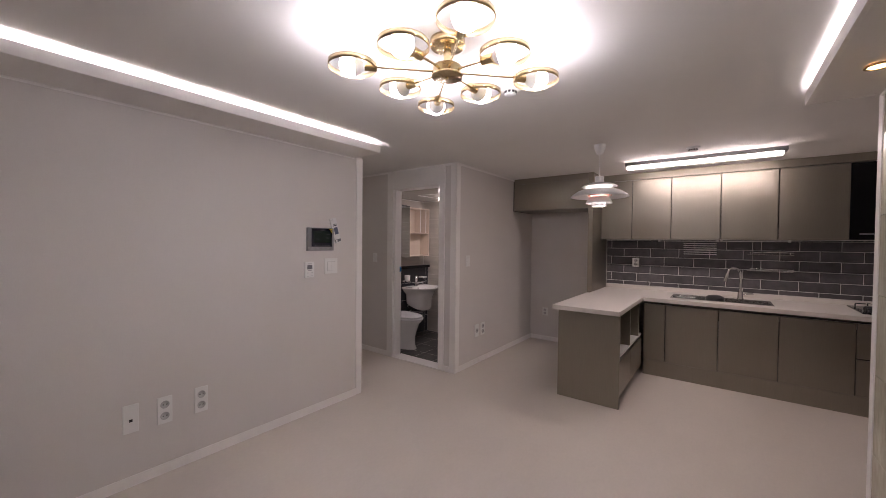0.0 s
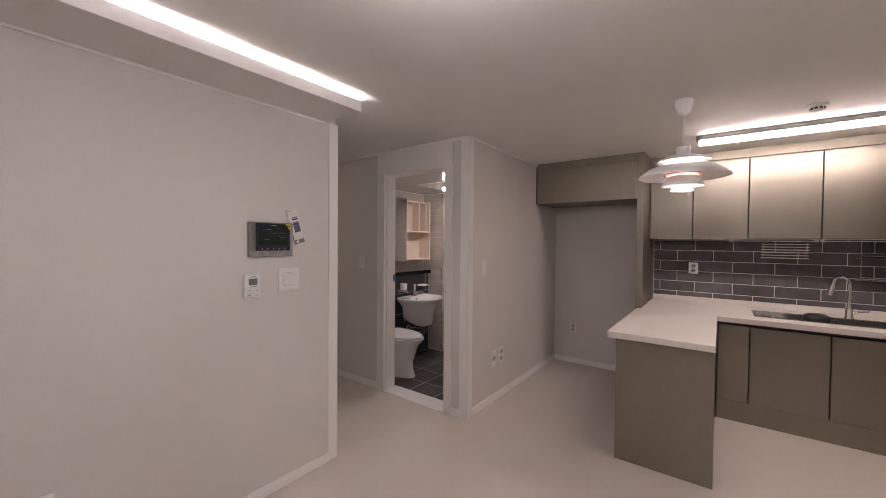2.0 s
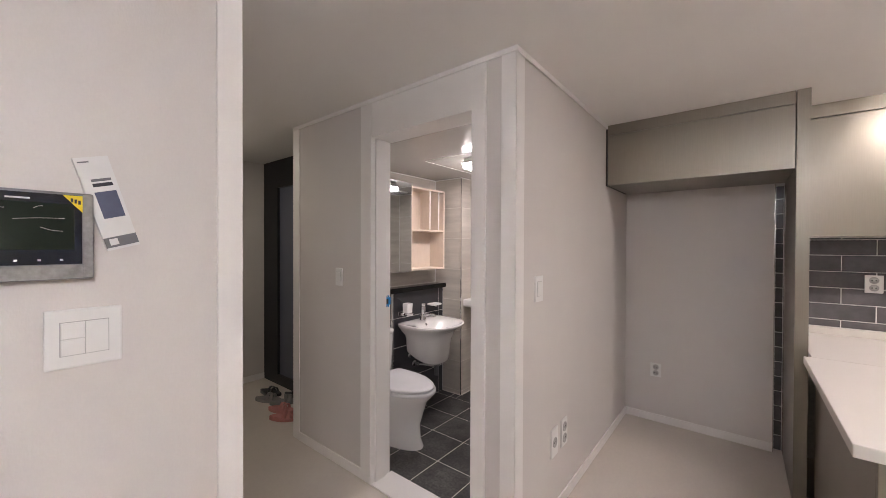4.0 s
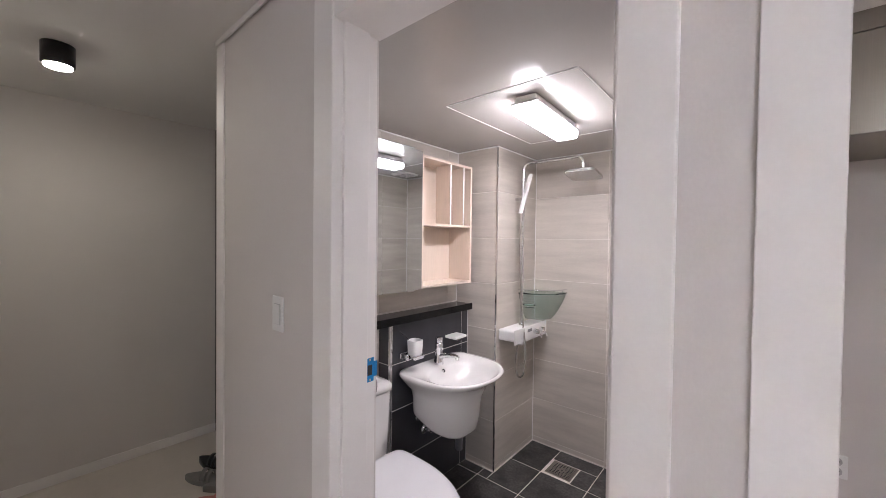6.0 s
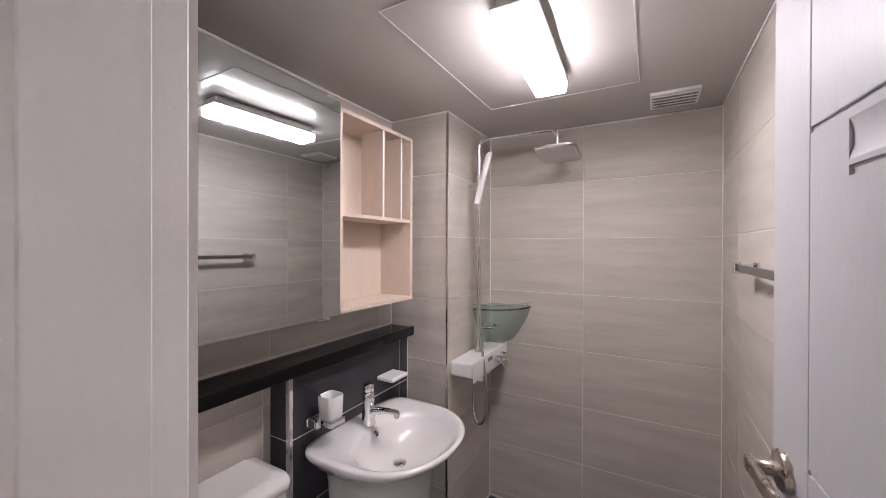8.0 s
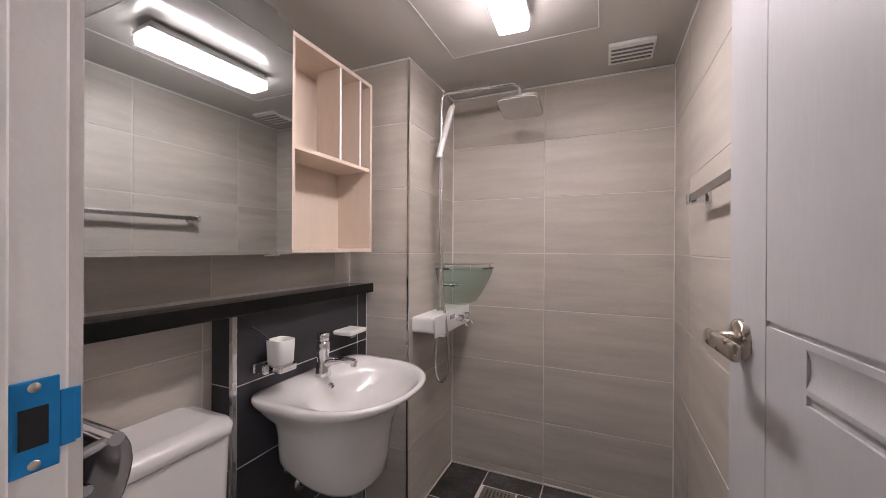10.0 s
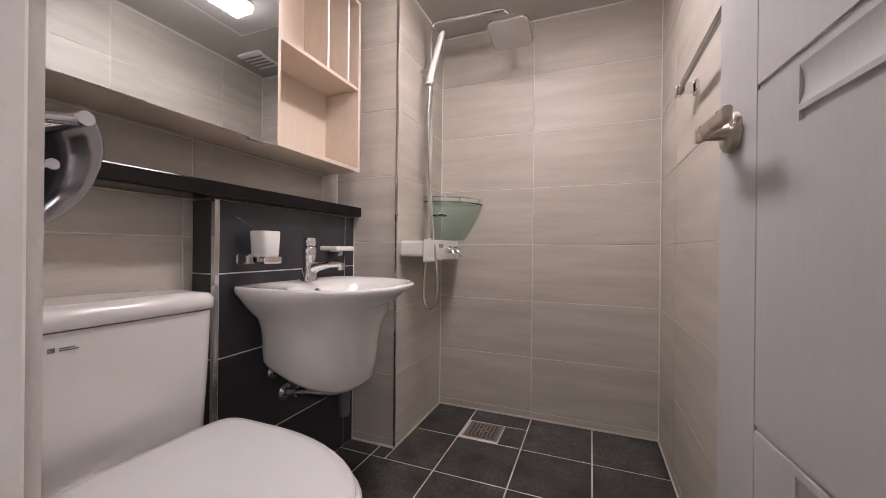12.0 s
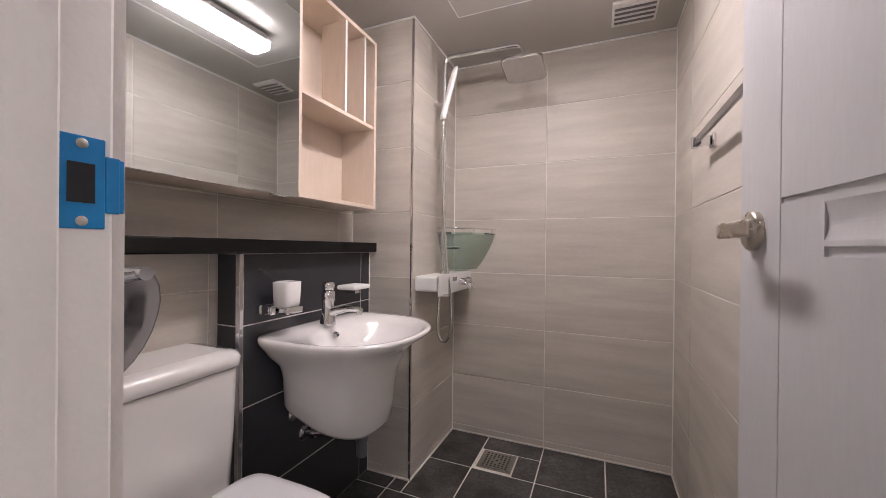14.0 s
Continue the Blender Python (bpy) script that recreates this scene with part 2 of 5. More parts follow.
# ---- plan ----
CEIL = 2.30
LW, DW, SW, RW = -2.525, 3.02, -2.120, 0.818   # living wall, bathroom door wall, switch wall, right wall
BX0, BX1, BY0, BY1, BZ0, BZ1 = -3.82, -2.36, 3.175, 5.045, -0.04, 2.10   # bathroom
COLX, COLY = -3.49, 4.503                      # boxed column in the bathroom

setting("floor", box(-5.5, 2.0, -3.6, 3.04, -0.12, 0.0), FLOORING, "pale beige vinyl floor with a faint grain")
setting("floor_kitchen", box(-2.13, 2.0, 3.04, 5.2, -0.12, 0.0), FLOORING, "pale beige vinyl floor in the kitchen")
setting("floor_entrance", box(-5.5, -3.95, 3.04, 3.9, -0.12, 0.0), FLOORING, "pale beige vinyl floor before the entrance door")
setting("ceiling", box(-5.5, 2.0, -3.6, 5.2, CEIL, CEIL + 0.1), CEILING, "white papered ceiling")
setting("wall_living", box(LW - 0.15, LW, -3.5, 2.043, 0, CEIL), WALLPAPER, "greige papered living room wall")
setting("wall_corridor_south", box(-5.35, LW - 0.15, 1.9, 2.03, 0, CEIL), WALLPAPER)
setting("wall_corridor_end", box(-5.5, -5.35, 1.9, 3.9, 0, CEIL), WALLPAPER, "greige papered corridor wall")
setting("wall_back", box(-2.7, 2.0, -3.6, -3.5, 0, CEIL), WALLPAPER)
setting("wall_switch", box(-2.295, SW, DW + 0.155, 5.2, 0, CEIL), WALLPAPER, "greige papered wall between bathroom and kitchen")
setting("wall_alcove", box(SW, -1.172, 5.02, 5.2, 0, CEIL), WALLPAPER, "greige papered back wall of the fridge alcove")
wall_tiled = setting("wall_kitchen", box(-1.172, 2.0, 5.0755, 5.2, 0, CEIL), GROUT_GREY, "kitchen wall with charcoal tiles in running bond")
setting("wall_kitchen_end", box(1.9, 2.0, -3.5, 5.08, 0, CEIL), WALLPAPER)
# bathroom door wall, in three pieces round the opening
bm = box(-3.94, -3.075, DW, DW + 0.155, 0, CEIL)
bx(bm, -2.337, SW, DW, DW + 0.155, 0, CEIL)
bx(bm, -3.075, -2.337, DW, DW + 0.155, 2.085, CEIL)
setting("wall_door", bm, WALLPAPER, "greige papered wall with the bathroom door opening")
setting("wall_bath_west", box(-3.94, BX0 - 0.008, DW + 0.155, 5.2, -0.12, CEIL), GROUT_BEIGE)
setting("wall_entrance_side", box(-3.962, -3.941, 3.02, 3.9, 0, CEIL), WHITE_TRIM, "white end panel of the partition wall")

# white trims
setting("trim_wall_end", box(LW - 0.154, LW + 0.006, 1.985, 2.055, 0, 2.21, 0.003), WHITE_TRIM, "white film trim at the wall end")
bm = box(SW - 0.068, SW + 0.006, DW - 0.006, DW, 0, CEIL - 0.012, 0.0015)
bx(bm, SW, SW + 0.006, DW - 0.006, DW + 0.075, 0, CEIL - 0.012, 0.0015)
setting("trim_corner", bm, WHITE_TRIM, "white corner trim")
setting("trim_partition", box(-3.948, -3.868, DW - 0.006, DW, 0, CEIL - 0.012, 0.0015), WHITE_TRIM, "white edge trim of the partition wall")
bm = box(-3.94, SW + 0.014, DW - 0.014, DW - 0.0065, CEIL - 0.024, CEIL, 0.002)
bx(bm, SW + 0.0065, SW + 0.014, DW - 0.006, 4.39, CEIL - 0.024, CEIL, 0.002)
setting("trim_crown", bm, WHITE_TRIM, "thin white crown moulding")
for name, b in (("baseboard_living", (LW, LW + 0.009, -3.5, 1.985)), ("baseboard_switch", (SW, SW + 0.009, DW + 0.075, 5.02)),
                ("baseboard_alcove", (SW + 0.009, -1.172, 5.011, 5.02)), ("baseboard_door_left", (-3.868, -3.16, DW - 0.009, DW)),
                ("baseboard_door_right", (-2.268, SW - 0.068, DW - 0.009, DW)), ("baseboard_corridor", (-5.35, -5.341, 2.03, 3.46))):
    setting(name, box(b[0], b[1], b[2], b[3], 0, 0.062, 0.002), WHITE_TRIM, "low white baseboard")

# bathroom door frame with its blank panel above
frame_ob = thing("door_frame", (-2.72, DW, 0), "white wrapped bathroom door frame with a panel up to the ceiling", "door frame")
tagged(frame_ob, kind="structure")
part("casing", box(-3.16, -3.066, DW - 0.012, DW + 0.143, 0, CEIL - 0.024, 0.003), WHITE_TRIM, frame_ob)
part("casing", box(-2.345, -2.268, DW - 0.012, DW + 0.160, 0, CEIL - 0.024, 0.003), WHITE_TRIM, frame_ob)
part("head_panel", box(-3.066, -2.345, DW - 0.008, DW + 0.150, 2.072, CEIL - 0.024, 0.002), WHITE_TRIM, frame_ob)
part("sill", box(-3.066, -2.345, DW - 0.012, DW + 0.162, -0.04, 0.007, 0.003), WHITE_TRIM, frame_ob)
part("stop", box(-3.066, -3.054, DW + 0.02, DW + 0.105, 0.007, 2.072, 0.002), WHITE_TRIM, frame_ob)
part("stop", box(-2.357, -2.345, DW + 0.02, DW + 0.105, 0.007, 2.072, 0.002), WHITE_TRIM, frame_ob)

# right wall with its stone face
stone = setting("wall_right", box(RW + 0.012, RW + 0.14, -3.5, 2.50, 0, CEIL), GROUT_LIGHT, "living room wall faced with beige green marble tiles")
setting("trim_right_end", box(RW - 0.004, RW + 0.146, 2.50, 2.562, 0, CEIL, 0.003), WHITE_TRIM, "white film trim at the stone wall's end")


# ---- cove boxes with hidden light ----
def cove(name, x_wall, x_lip, y0, y1, z0, z1, side):
    ob = thing(name, ((x_wall + x_lip) / 2, y1, z0), "white ceiling cove box with a hidden led strip", "cove light")
    a, b = sorted((x_wall, x_lip))
    part("tray", box(a, b, y0, y1, z0, z0 + 0.018), WHITE_TRIM, ob)
    part("lip", box(x_lip - 0.009, x_lip + 0.009, y0, y1 + 0.004, z0 - 0.004, z1, 0.002), WHITE_TRIM, ob)
    part("end_cap", box(a, b, y1, y1 + 0.012, z0 - 0.003, z1 - 0.02, 0.002), WHITE_TRIM, ob)
    sx = x_lip + side * 0.05
    part("led_strip", box(sx - 0.008, sx + 0.008, y0 + 0.05, y1 - 0.03, z0 + 0.018, z0 + 0.026), COVE_LED, ob, "bright white led strip")
    bm = box(x_wall, x_wall - side * 0.008, y0, y1, z0 - 0.012, z0, 0.001)
    part("bead", bm, WHITE_TRIM, ob)
    return ob


cove("cove_light", LW, -2.19, -3.4, 1.955, 2.205, 2.262, -1)
cove("cove_light", RW - 0.004, 0.543, -3.4, 2.50, 2.20, 2.262, 1)

spot = thing("downlight", (0.700, 2.056, 2.2), "small warm recessed downlight in the cove box", "downlight")
part("ring", lathe([(0.034, 2.1985), (0.045, 2.1985), (0.045, 2.193), (0.034, 2.191), (0.034, 2.1985)], (0.700, 2.056, 0), 28, caps=(False, False)), BRASS, spot)
part("lens", lathe([(0.034, 2.1985), (0.034, 2.195)], (0.700, 2.056, 0), 28), SPOT_LED, spot)

# ---- chandelier ----
HX, HY = -0.757, 1.0
ch = thing("chandelier", (HX, HY, CEIL), "brushed brass chandelier with eight ringed globe bulbs, lit", "chandelier")
part("canopy", lathe([(0.0005, CEIL), (0.075, CEIL), (0.075, CEIL - 0.026), (0.071, CEIL - 0.03), (0.0005, CEIL - 0.03)], (HX, HY, 0)), BRASS, ch)
part("stem", lathe([(0.016, CEIL - 0.03), (0.016, 2.179)], (HX, HY, 0), 20), BRASS, ch)
part("hub", lathe([(0.0005, 2.187), (0.062, 2.187), (0.062, 2.155), (0.068, 2.152), (0.068, 2.143), (0.0005, 2.143)], (HX, HY, 0)), BRASS, ch)
part("knob", lathe([(0.0005, 2.143), (0.006, 2.143), (0.004, 2.136), (0.0005, 2.134)], (HX, HY, 0), 12), BRASS, ch)
for k in range(8):
    a = math.radians(45 * k)
    d = Vector((math.cos(a), math.sin(a), 0))
    reach = 0.395 if k % 2 else 0.273
    c = Vector((HX, HY, 2.165))
    arm = part("arm", tube([c + d * 0.045, c + d * (reach - 0.085)], 0.0045, 8), BRASS, ch)
    part("socket", tube([c + d * (reach - 0.100), c + d * (reach - 0.097), c + d * (reach - 0.052), c + d * (reach - 0.050)], 0.0185, 16), BRASS, arm)
    rc = c + d * reach
    ring = lathe([(0.095, 2.153), (0.097, 2.153), (0.097, 2.175), (0.095, 2.175), (0.095, 2.153)], (rc.x, rc.y, 0), 40, caps=(False, False))
    part("ring", ring, BRASS, arm)
    turned = Matrix.Translation(c + d * (reach + 0.005)) @ Matrix.Rotation(a, 4, "Z")
    for name, prof, mat, lab in (("bulb", [(0.047 * math.cos(t), 0.047 * math.sin(t)) for t in [math.pi / 2 * s / 9 for s in range(-2, 9)]] + [(0.0005, 0.047)], BULB_GLASS, "lit opal dome"),
                                 ("bulb_base", [(0.017, -0.050), (0.024, -0.043), (0.034, -0.034), (0.041, -0.024), (0.0440, -0.0165)], PLASTIC, "white bulb base")):
        bm = lathe(prof, (0, 0, 0), 24, "x", (name != "bulb", True))
        bmesh.ops.transform(bm, matrix=turned, verts=bm.verts)
        part(name, bm, mat, arm, lab)

# ---- detectors ----
for x, y in ((-0.765, 1.60), (-0.03, 3.67)):
    det = thing("smoke_detector", (x, y, CEIL), "round white ceiling smoke detector", "detector", "smoke detectors")
    part("base", lathe([(0.0005, CEIL), (0.052, CEIL), (0.052, CEIL - 0.014), (0.046, CEIL - 0.018), (0.0005, CEIL - 0.018)], (x, y, 0)), PLASTIC, det)
    part("sensor_head", lathe([(0.034, CEIL - 0.018), (0.034, CEIL - 0.034), (0.026, CEIL - 0.042), (0.0005, CEIL - 0.042)], (x, y, 0), caps=(False, True)), PLASTIC, det)
    for k in range(10):
        a = 2 * math.pi * k / 10
        p = Vector((x + 0.0335 * math.cos(a), y + 0.0335 * math.sin(a), CEIL - 0.027))
        slot = bmesh.new()
        bx(slot, -0.002, 0.002, -0.007, 0.007, -0.006, 0.006)
        bmesh.ops.transform(slot, matrix=Matrix.Translation(p) @ Matrix.Rotation(a, 4, "Z"), verts=slot.verts)
        part("slot", slot, BLACK_PLASTIC, det)

# ---- pendant lamp ----
PX, PY = -0.675, 3.13
pl = thing("pendant_lamp", (PX, PY, CEIL), "white layered pendant lamp with a red inner ring, lit", "pendant lamp")
AT = (PX, PY, 0)
part("canopy", lathe([(0.047, CEIL), (0.046, CEIL - 0.03), (0.030, CEIL - 0.078), (0.010, CEIL - 0.092), (0.0005, CEIL - 0.093)], AT), SHADE_WHITE, pl)
part("cord", tube([(PX, PY, CEIL - 0.09), (PX, PY, 2.02)], 0.0035, 8), SHADE_WHITE, pl)
part("neck", lathe([(0.0005, 2.025), (0.034, 2.025), (0.036, 2.02), (0.036, 1.965), (0.0005, 1.965)], AT), SHADE_WHITE, pl)
part("top_shade", lathe([(0.036, 1.972), (0.08, 1.966), (0.125, 1.950), (0.145, 1.936), (0.143, 1.934), (0.12, 1.946), (0.08, 1.962), (0.036, 1.968)], AT, 48, caps=(False, False)), SHADE_WHITE, pl)
part("large_shade", lathe([(0.085, 1.917), (0.13, 1.912), (0.18, 1.894), (0.22, 1.866), (0.237, 1.846), (0.234, 1.845), (0.218, 1.862), (0.178, 1.889), (0.13, 1.907), (0.085, 1.913)], AT, 56, caps=(False, False)), SHADE_WHITE, pl)
part("red_ring", lathe([(0.060, 1.868), (0.100, 1.864), (0.104, 1.860), (0.100, 1.856), (0.060, 1.860)], AT, 48, caps=(False, False)), SHADE_RED, pl, "dull red reflector ring")
part("lower_shade", lathe([(0.066, 1.852), (0.085, 1.838), (0.102, 1.810), (0.110, 1.790), (0.108, 1.789), (0.099, 1.808), (0.083, 1.834), (0.064, 1.848)], AT, 48, caps=(False, False)), SHADE_WHITE, pl)
part("bottom_cup", lathe([(0.058, 1.815), (0.060, 1.772), (0.060, 1.764), (0.057, 1.764), (0.055, 1.815)], AT, 40, caps=(False, False)), SHADE_WHITE, pl)
part("bulb", lathe([(0.0005, 1.845), (0.028, 1.842), (0.036, 1.82), (0.034, 1.79), (0.020, 1.775), (0.0005, 1.772)], AT, 24), PENDANT_LED, pl, "lit white bulb")
for k in range(3):
    a = math.radians(100 + 120 * k)
    d = Vector((math.cos(a), math.sin(a), 0))
    o = Vector((PX, PY, 0))
    part("strut", tube(spline([o + d * 0.112 + Vector((0, 0, 1.952)), o + d * 0.124 + Vector((0, 0, 1.91)), o + d * 0.108 + Vector((0, 0, 1.862)), o + d * 0.09 + Vector((0, 0, 1.835))], 4), 0.0028, 8), SHADE_WHITE, pl)

# ---- kitchen ceiling light ----
bar = thing("ceiling_light", (-0.02, 4.09, CEIL), "long lit kitchen bar light with a grey housing", "ceiling light")
part("housing", box(-0.655, 0.63, 4.050, 4.150, 2.262, CEIL, 0.003), GUNMETAL, bar)
part("diffuser", box(-0.635, 0.60, 4.055, 4.135, 2.232, 2.2615, 0.008, 3), BAR_LED, bar, "lit white acrylic diffuser")
part("end_cap", box(-0.643, -0.635, 4.052, 4.138, 2.230, 2.2615, 0.003), PLASTIC, bar)
part("end_cap", box(0.60, 0.608, 4.052, 4.138, 2.230, 2.2615, 0.003), PLASTIC, bar)


# ---- kitchen ----
def unit(name, x0, x1, y_front, y_back, z0, z1, doors, label, group, seam=0.007):
    """A cabinet: dark body and one or more fronts given as (x0, x1, z0, z1)."""
    ob = thing(name, ((x0 + x1) / 2, y_front, z0), label, "cabinet", group)
    part("body", box(x0 + 0.002, x1 - 0.002, y_front + 0.020, y_back, z0, z1), CABINET_DARK, ob)
    for a, b, c, d in doors:
        part("front", box(a + seam / 2, b - seam / 2, y_front, y_front + 0.018, c, d, 0.0012, 1), CABINET, ob)
    return ob


UF, UB = 4.75, 5.075
for a, b in ((-1.058, -0.70), (-0.70, -0.29), (-0.29, 0.172), (0.172, 0.639), (0.639, 1.135)):
    unit("wall_cabinet", a, b, UF, UB, 1.50, 2.215, [(a, b, 1.495, 2.212)], "bronze grey metallic wall cabinet with a handleless door", "wall cabinets")
single("cabinet_filler", box(-1.058, 1.895, UF + 0.006, UF + 0.026, 2.219, CEIL, 0.001), CABINET, "bronze grey filler strip above the wall cabinets", "filler strip")
hood = thing("range_hood", (1.5, UF, 1.5), "black built-in range hood beside the wall cabinets", "range hood")
part("body", box(1.139, 1.895, UF + 0.03, UB, 1.50, 2.215, 0.004), BLACK_PLASTIC, hood)
part("front_glass", box(1.142, 1.893, UF + 0.012, UF + 0.028, 1.50, 2.212, 0.002), LEDGE, hood)
part("control_strip", box(1.20, 1.42, UF + 0.008, UF + 0.0115, 1.545, 1.560), GREY_PLASTIC, hood)

alc = thing("overhead_cabinet", (-1.62, 4.385, 1.87), "bronze grey overhead cabinet above the empty fridge alcove", "cabinet")
part("body", box(SW + 0.012, -1.122, 4.405, 5.018, 1.872, CEIL - 0.002), CABINET, alc)
part("front", box(SW + 0.016, -1.124, 4.385, 4.403, 1.868, 2.222, 0.0012, 1), CABINET, alc)
part("filler", box(SW + 0.012, -1.122, 4.390, 4.403, 2.227, CEIL - 0.001, 0.001, 1), CABINET, alc)
part("side_strip", box(SW + 0.001, SW + 0.011, 4.390, 4.96, 1.868, CEIL - 0.026), CABINET_DARK, alc)
tall = thing("tall_side_panel", (-1.09, 4.385, 0), "tall bronze grey side panel beside the fridge alcove", "cabinet panel")
part("board", box(-1.118, -1.062, 4.3875, 5.075, 0, CEIL - 0.001, 0.001, 1), CABINET, tall)
part("front_edge", box(-1.118, -1.062, 4.385, 4.387, 0, CEIL - 0.001), CABINET, tall)

# base units under the worktop
BF, TOP = 4.34, 0.855
unit("corner_filler_cabinet", -0.49, -0.284, BF, 5.06, 0.165, 0.785, [(-0.49, -0.284, 0.168, 0.782)], "bronze grey corner front below the worktop", "base cabinets")
for a, b in ((-0.284, 0.175), (0.175, 0.628), (0.628, 1.119)):
    unit("base_cabinet", a, b, BF, 5.06, 0.165, 0.62, [(a, b, 0.168, 0.782)], "bronze grey metallic base cabinet with a handleless door", "base cabinets")
unit("drawer_cabinet", 1.119, 1.895, BF, 5.06, 0.165, 0.62, [(1.119, 1.895, 0.168, 0.475), (1.119, 1.895, 0.487, 0.782)], "bronze grey base cabinet with two drawers", "base cabinets")
single("plinth", box(-0.49, 1.895, BF + 0.006, BF + 0.024, 0, 0.164, 0.001), CABINET, "bronze grey plinth below the base cabinets", "plinth")
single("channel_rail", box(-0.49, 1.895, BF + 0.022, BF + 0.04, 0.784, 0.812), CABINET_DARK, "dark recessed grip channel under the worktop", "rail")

# peninsula with open shelves
pen = thing("peninsula_cabinet", (-0.77, 3.19, 0), "bronze grey peninsula with open shelves towards the kitchen", "cabinet")
part("end_panel", box(-1.036, -0.497, 3.185, 3.205, 0, 0.813, 0.0012, 1), CABINET, pen)
part("side_panel", box(-1.036, -1.016, 3.207, 4.36, 0, 0.813, 0.0012, 1), CABINET, pen)
part("shelf", box(-1.015, -0.505, 3.206, 4.30, 0.44, 0.458), PLASTIC, pen, "pale shelf board")
part("divider", box(-1.015, -0.503, 3.66, 3.678, 0.459, 0.812), CABINET, pen)
part("divider", box(-1.015, -0.503, 4.12, 4.138, 0.459, 0.812), CABINET, pen)
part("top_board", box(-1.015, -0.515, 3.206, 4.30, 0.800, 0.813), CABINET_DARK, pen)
part("drawer_front", box(-0.520, -0.502, 3.210, 3.70, 0.10, 0.405, 0.0012, 1), CABINET, pen)
part("drawer_front", box(-0.520, -0.502, 3.706, 4.30, 0.10, 0.405, 0.0012, 1), CABINET, pen)
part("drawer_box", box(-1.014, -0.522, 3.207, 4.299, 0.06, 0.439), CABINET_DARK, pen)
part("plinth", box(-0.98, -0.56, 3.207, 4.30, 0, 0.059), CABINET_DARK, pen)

# worktop with the opening for the sink
SX0, SX1, SY0, SY1 = -0.235, 0.585, 4.47, 4.80
wt = thing("worktop", (0, 4.3, TOP), "white engineered stone worktop in an l shape", "worktop")
bm = box(-1.09, -0.495, 3.165, 4.29, 0.814, TOP, 0.004)
part("peninsula_slab", bm, COUNTER, wt)
bm = box(-1.059, SX0, 4.2905, 5.0748, 0.814, TOP, 0.002)
bx(bm, SX1, 1.895, 4.2905, 5.0748, 0.814, TOP, 0.002)
bx(bm, SX0, SX1, 4.2905, SY0, 0.814, TOP)
bx(bm, SX0, SX1, SY1, 5.0748, 0.814, TOP)
part("slab", bm, COUNTER, wt)
part("upstand", box(-1.059, 1.895, 5.050, 5.0748, TOP + 0.0005, 0.905, 0.003), COUNTER, wt)

ks = thing("kitchen_sink", (0.175, 4.63, TOP), "long stainless steel sink let into the worktop", "sink")
bm = box(SX0 - 0.018, SX0 + 0.012, SY0 - 0.018, SY1 + 0.018, TOP + 0.0005, TOP + 0.005, 0.001)
bx(bm, SX1 - 0.012, SX1 + 0.018, SY0 - 0.018, SY1 + 0.018, TOP + 0.0005, TOP + 0.005, 0.001)
bx(bm, SX0 + 0.012, SX1 - 0.012, SY0 - 0.018, SY0 + 0.012, TOP + 0.0005, TOP + 0.005, 0.001)
bx(bm, SX0 + 0.012, SX1 - 0.012, SY1 - 0.012, SY1 + 0.018, TOP + 0.0005, TOP + 0.005, 0.001)
part("rim", bm, STEEL, ks)
bm = box(SX0 + 0.002, SX0 + 0.006, SY0 + 0.002, SY1 - 0.002, 0.665, TOP)
bx(bm, SX1 - 0.006, SX1 - 0.002, SY0 + 0.002, SY1 - 0.002, 0.665, TOP)
bx(bm, SX0 + 0.006, SX1 - 0.006, SY0 + 0.002, SY0 + 0.006, 0.665, TOP)
bx(bm, SX0 + 0.006, SX1 - 0.006, SY1 - 0.006, SY1 - 0.002, 0.665, TOP)
bx(bm, SX0 + 0.002, SX1 - 0.002, SY0 + 0.002, SY1 - 0.002, 0.655, 0.665)
part("basin", bm, STEEL, ks)
part("side_tray", box(SX0 + 0.01, SX0 + 0.20, SY0 + 0.008, SY1 - 0.008, 0.828, 0.836, 0.003), STEEL, ks)
drain = lathe([(0.085, 0.836), (0.085, 0.868), (0.078, 0.882), (0.055, 0.895), (0.025, 0.901), (0.0005, 0.902)], (0.14, 4.655, 0), 28)
single("strainer_bowl", drain, BLACK_PLASTIC, "black domed strainer bowl lying in the sink", "strainer")
tap = thing("kitchen_faucet", (0.357, 4.85, TOP), "tall chrome gooseneck kitchen faucet behind the sink", "faucet")
part("base", lathe([(0.030, TOP), (0.030, TOP + 0.008), (0.024, TOP + 0.014), (0.022, TOP + 0.075), (0.016, TOP + 0.085)], (0.357, 4.85, 0), 24), CHROME, tap)
pts = [(0.357, 4.85, TOP + 0.08), (0.357, 4.85, 1.09), (0.345, 4.84, 1.16), (0.303, 4.80, 1.195), (0.258, 4.76, 1.175), (0.240, 4.74, 1.12)]
part("spout", tube(spline(pts, 8), 0.012, 14), CHROME, tap)
part("spray_head", tube([(0.242, 4.742, 1.125), (0.230, 4.731, 1.085), (0.222, 4.723, 1.045)], 0.017, 16), CHROME, tap)
part("lever", tube([(0.372, 4.85, TOP + 0.05), (0.427, 4.85, TOP + 0.062), (0.467, 4.85, TOP + 0.066)], 0.008, 12), CHROME, tap)

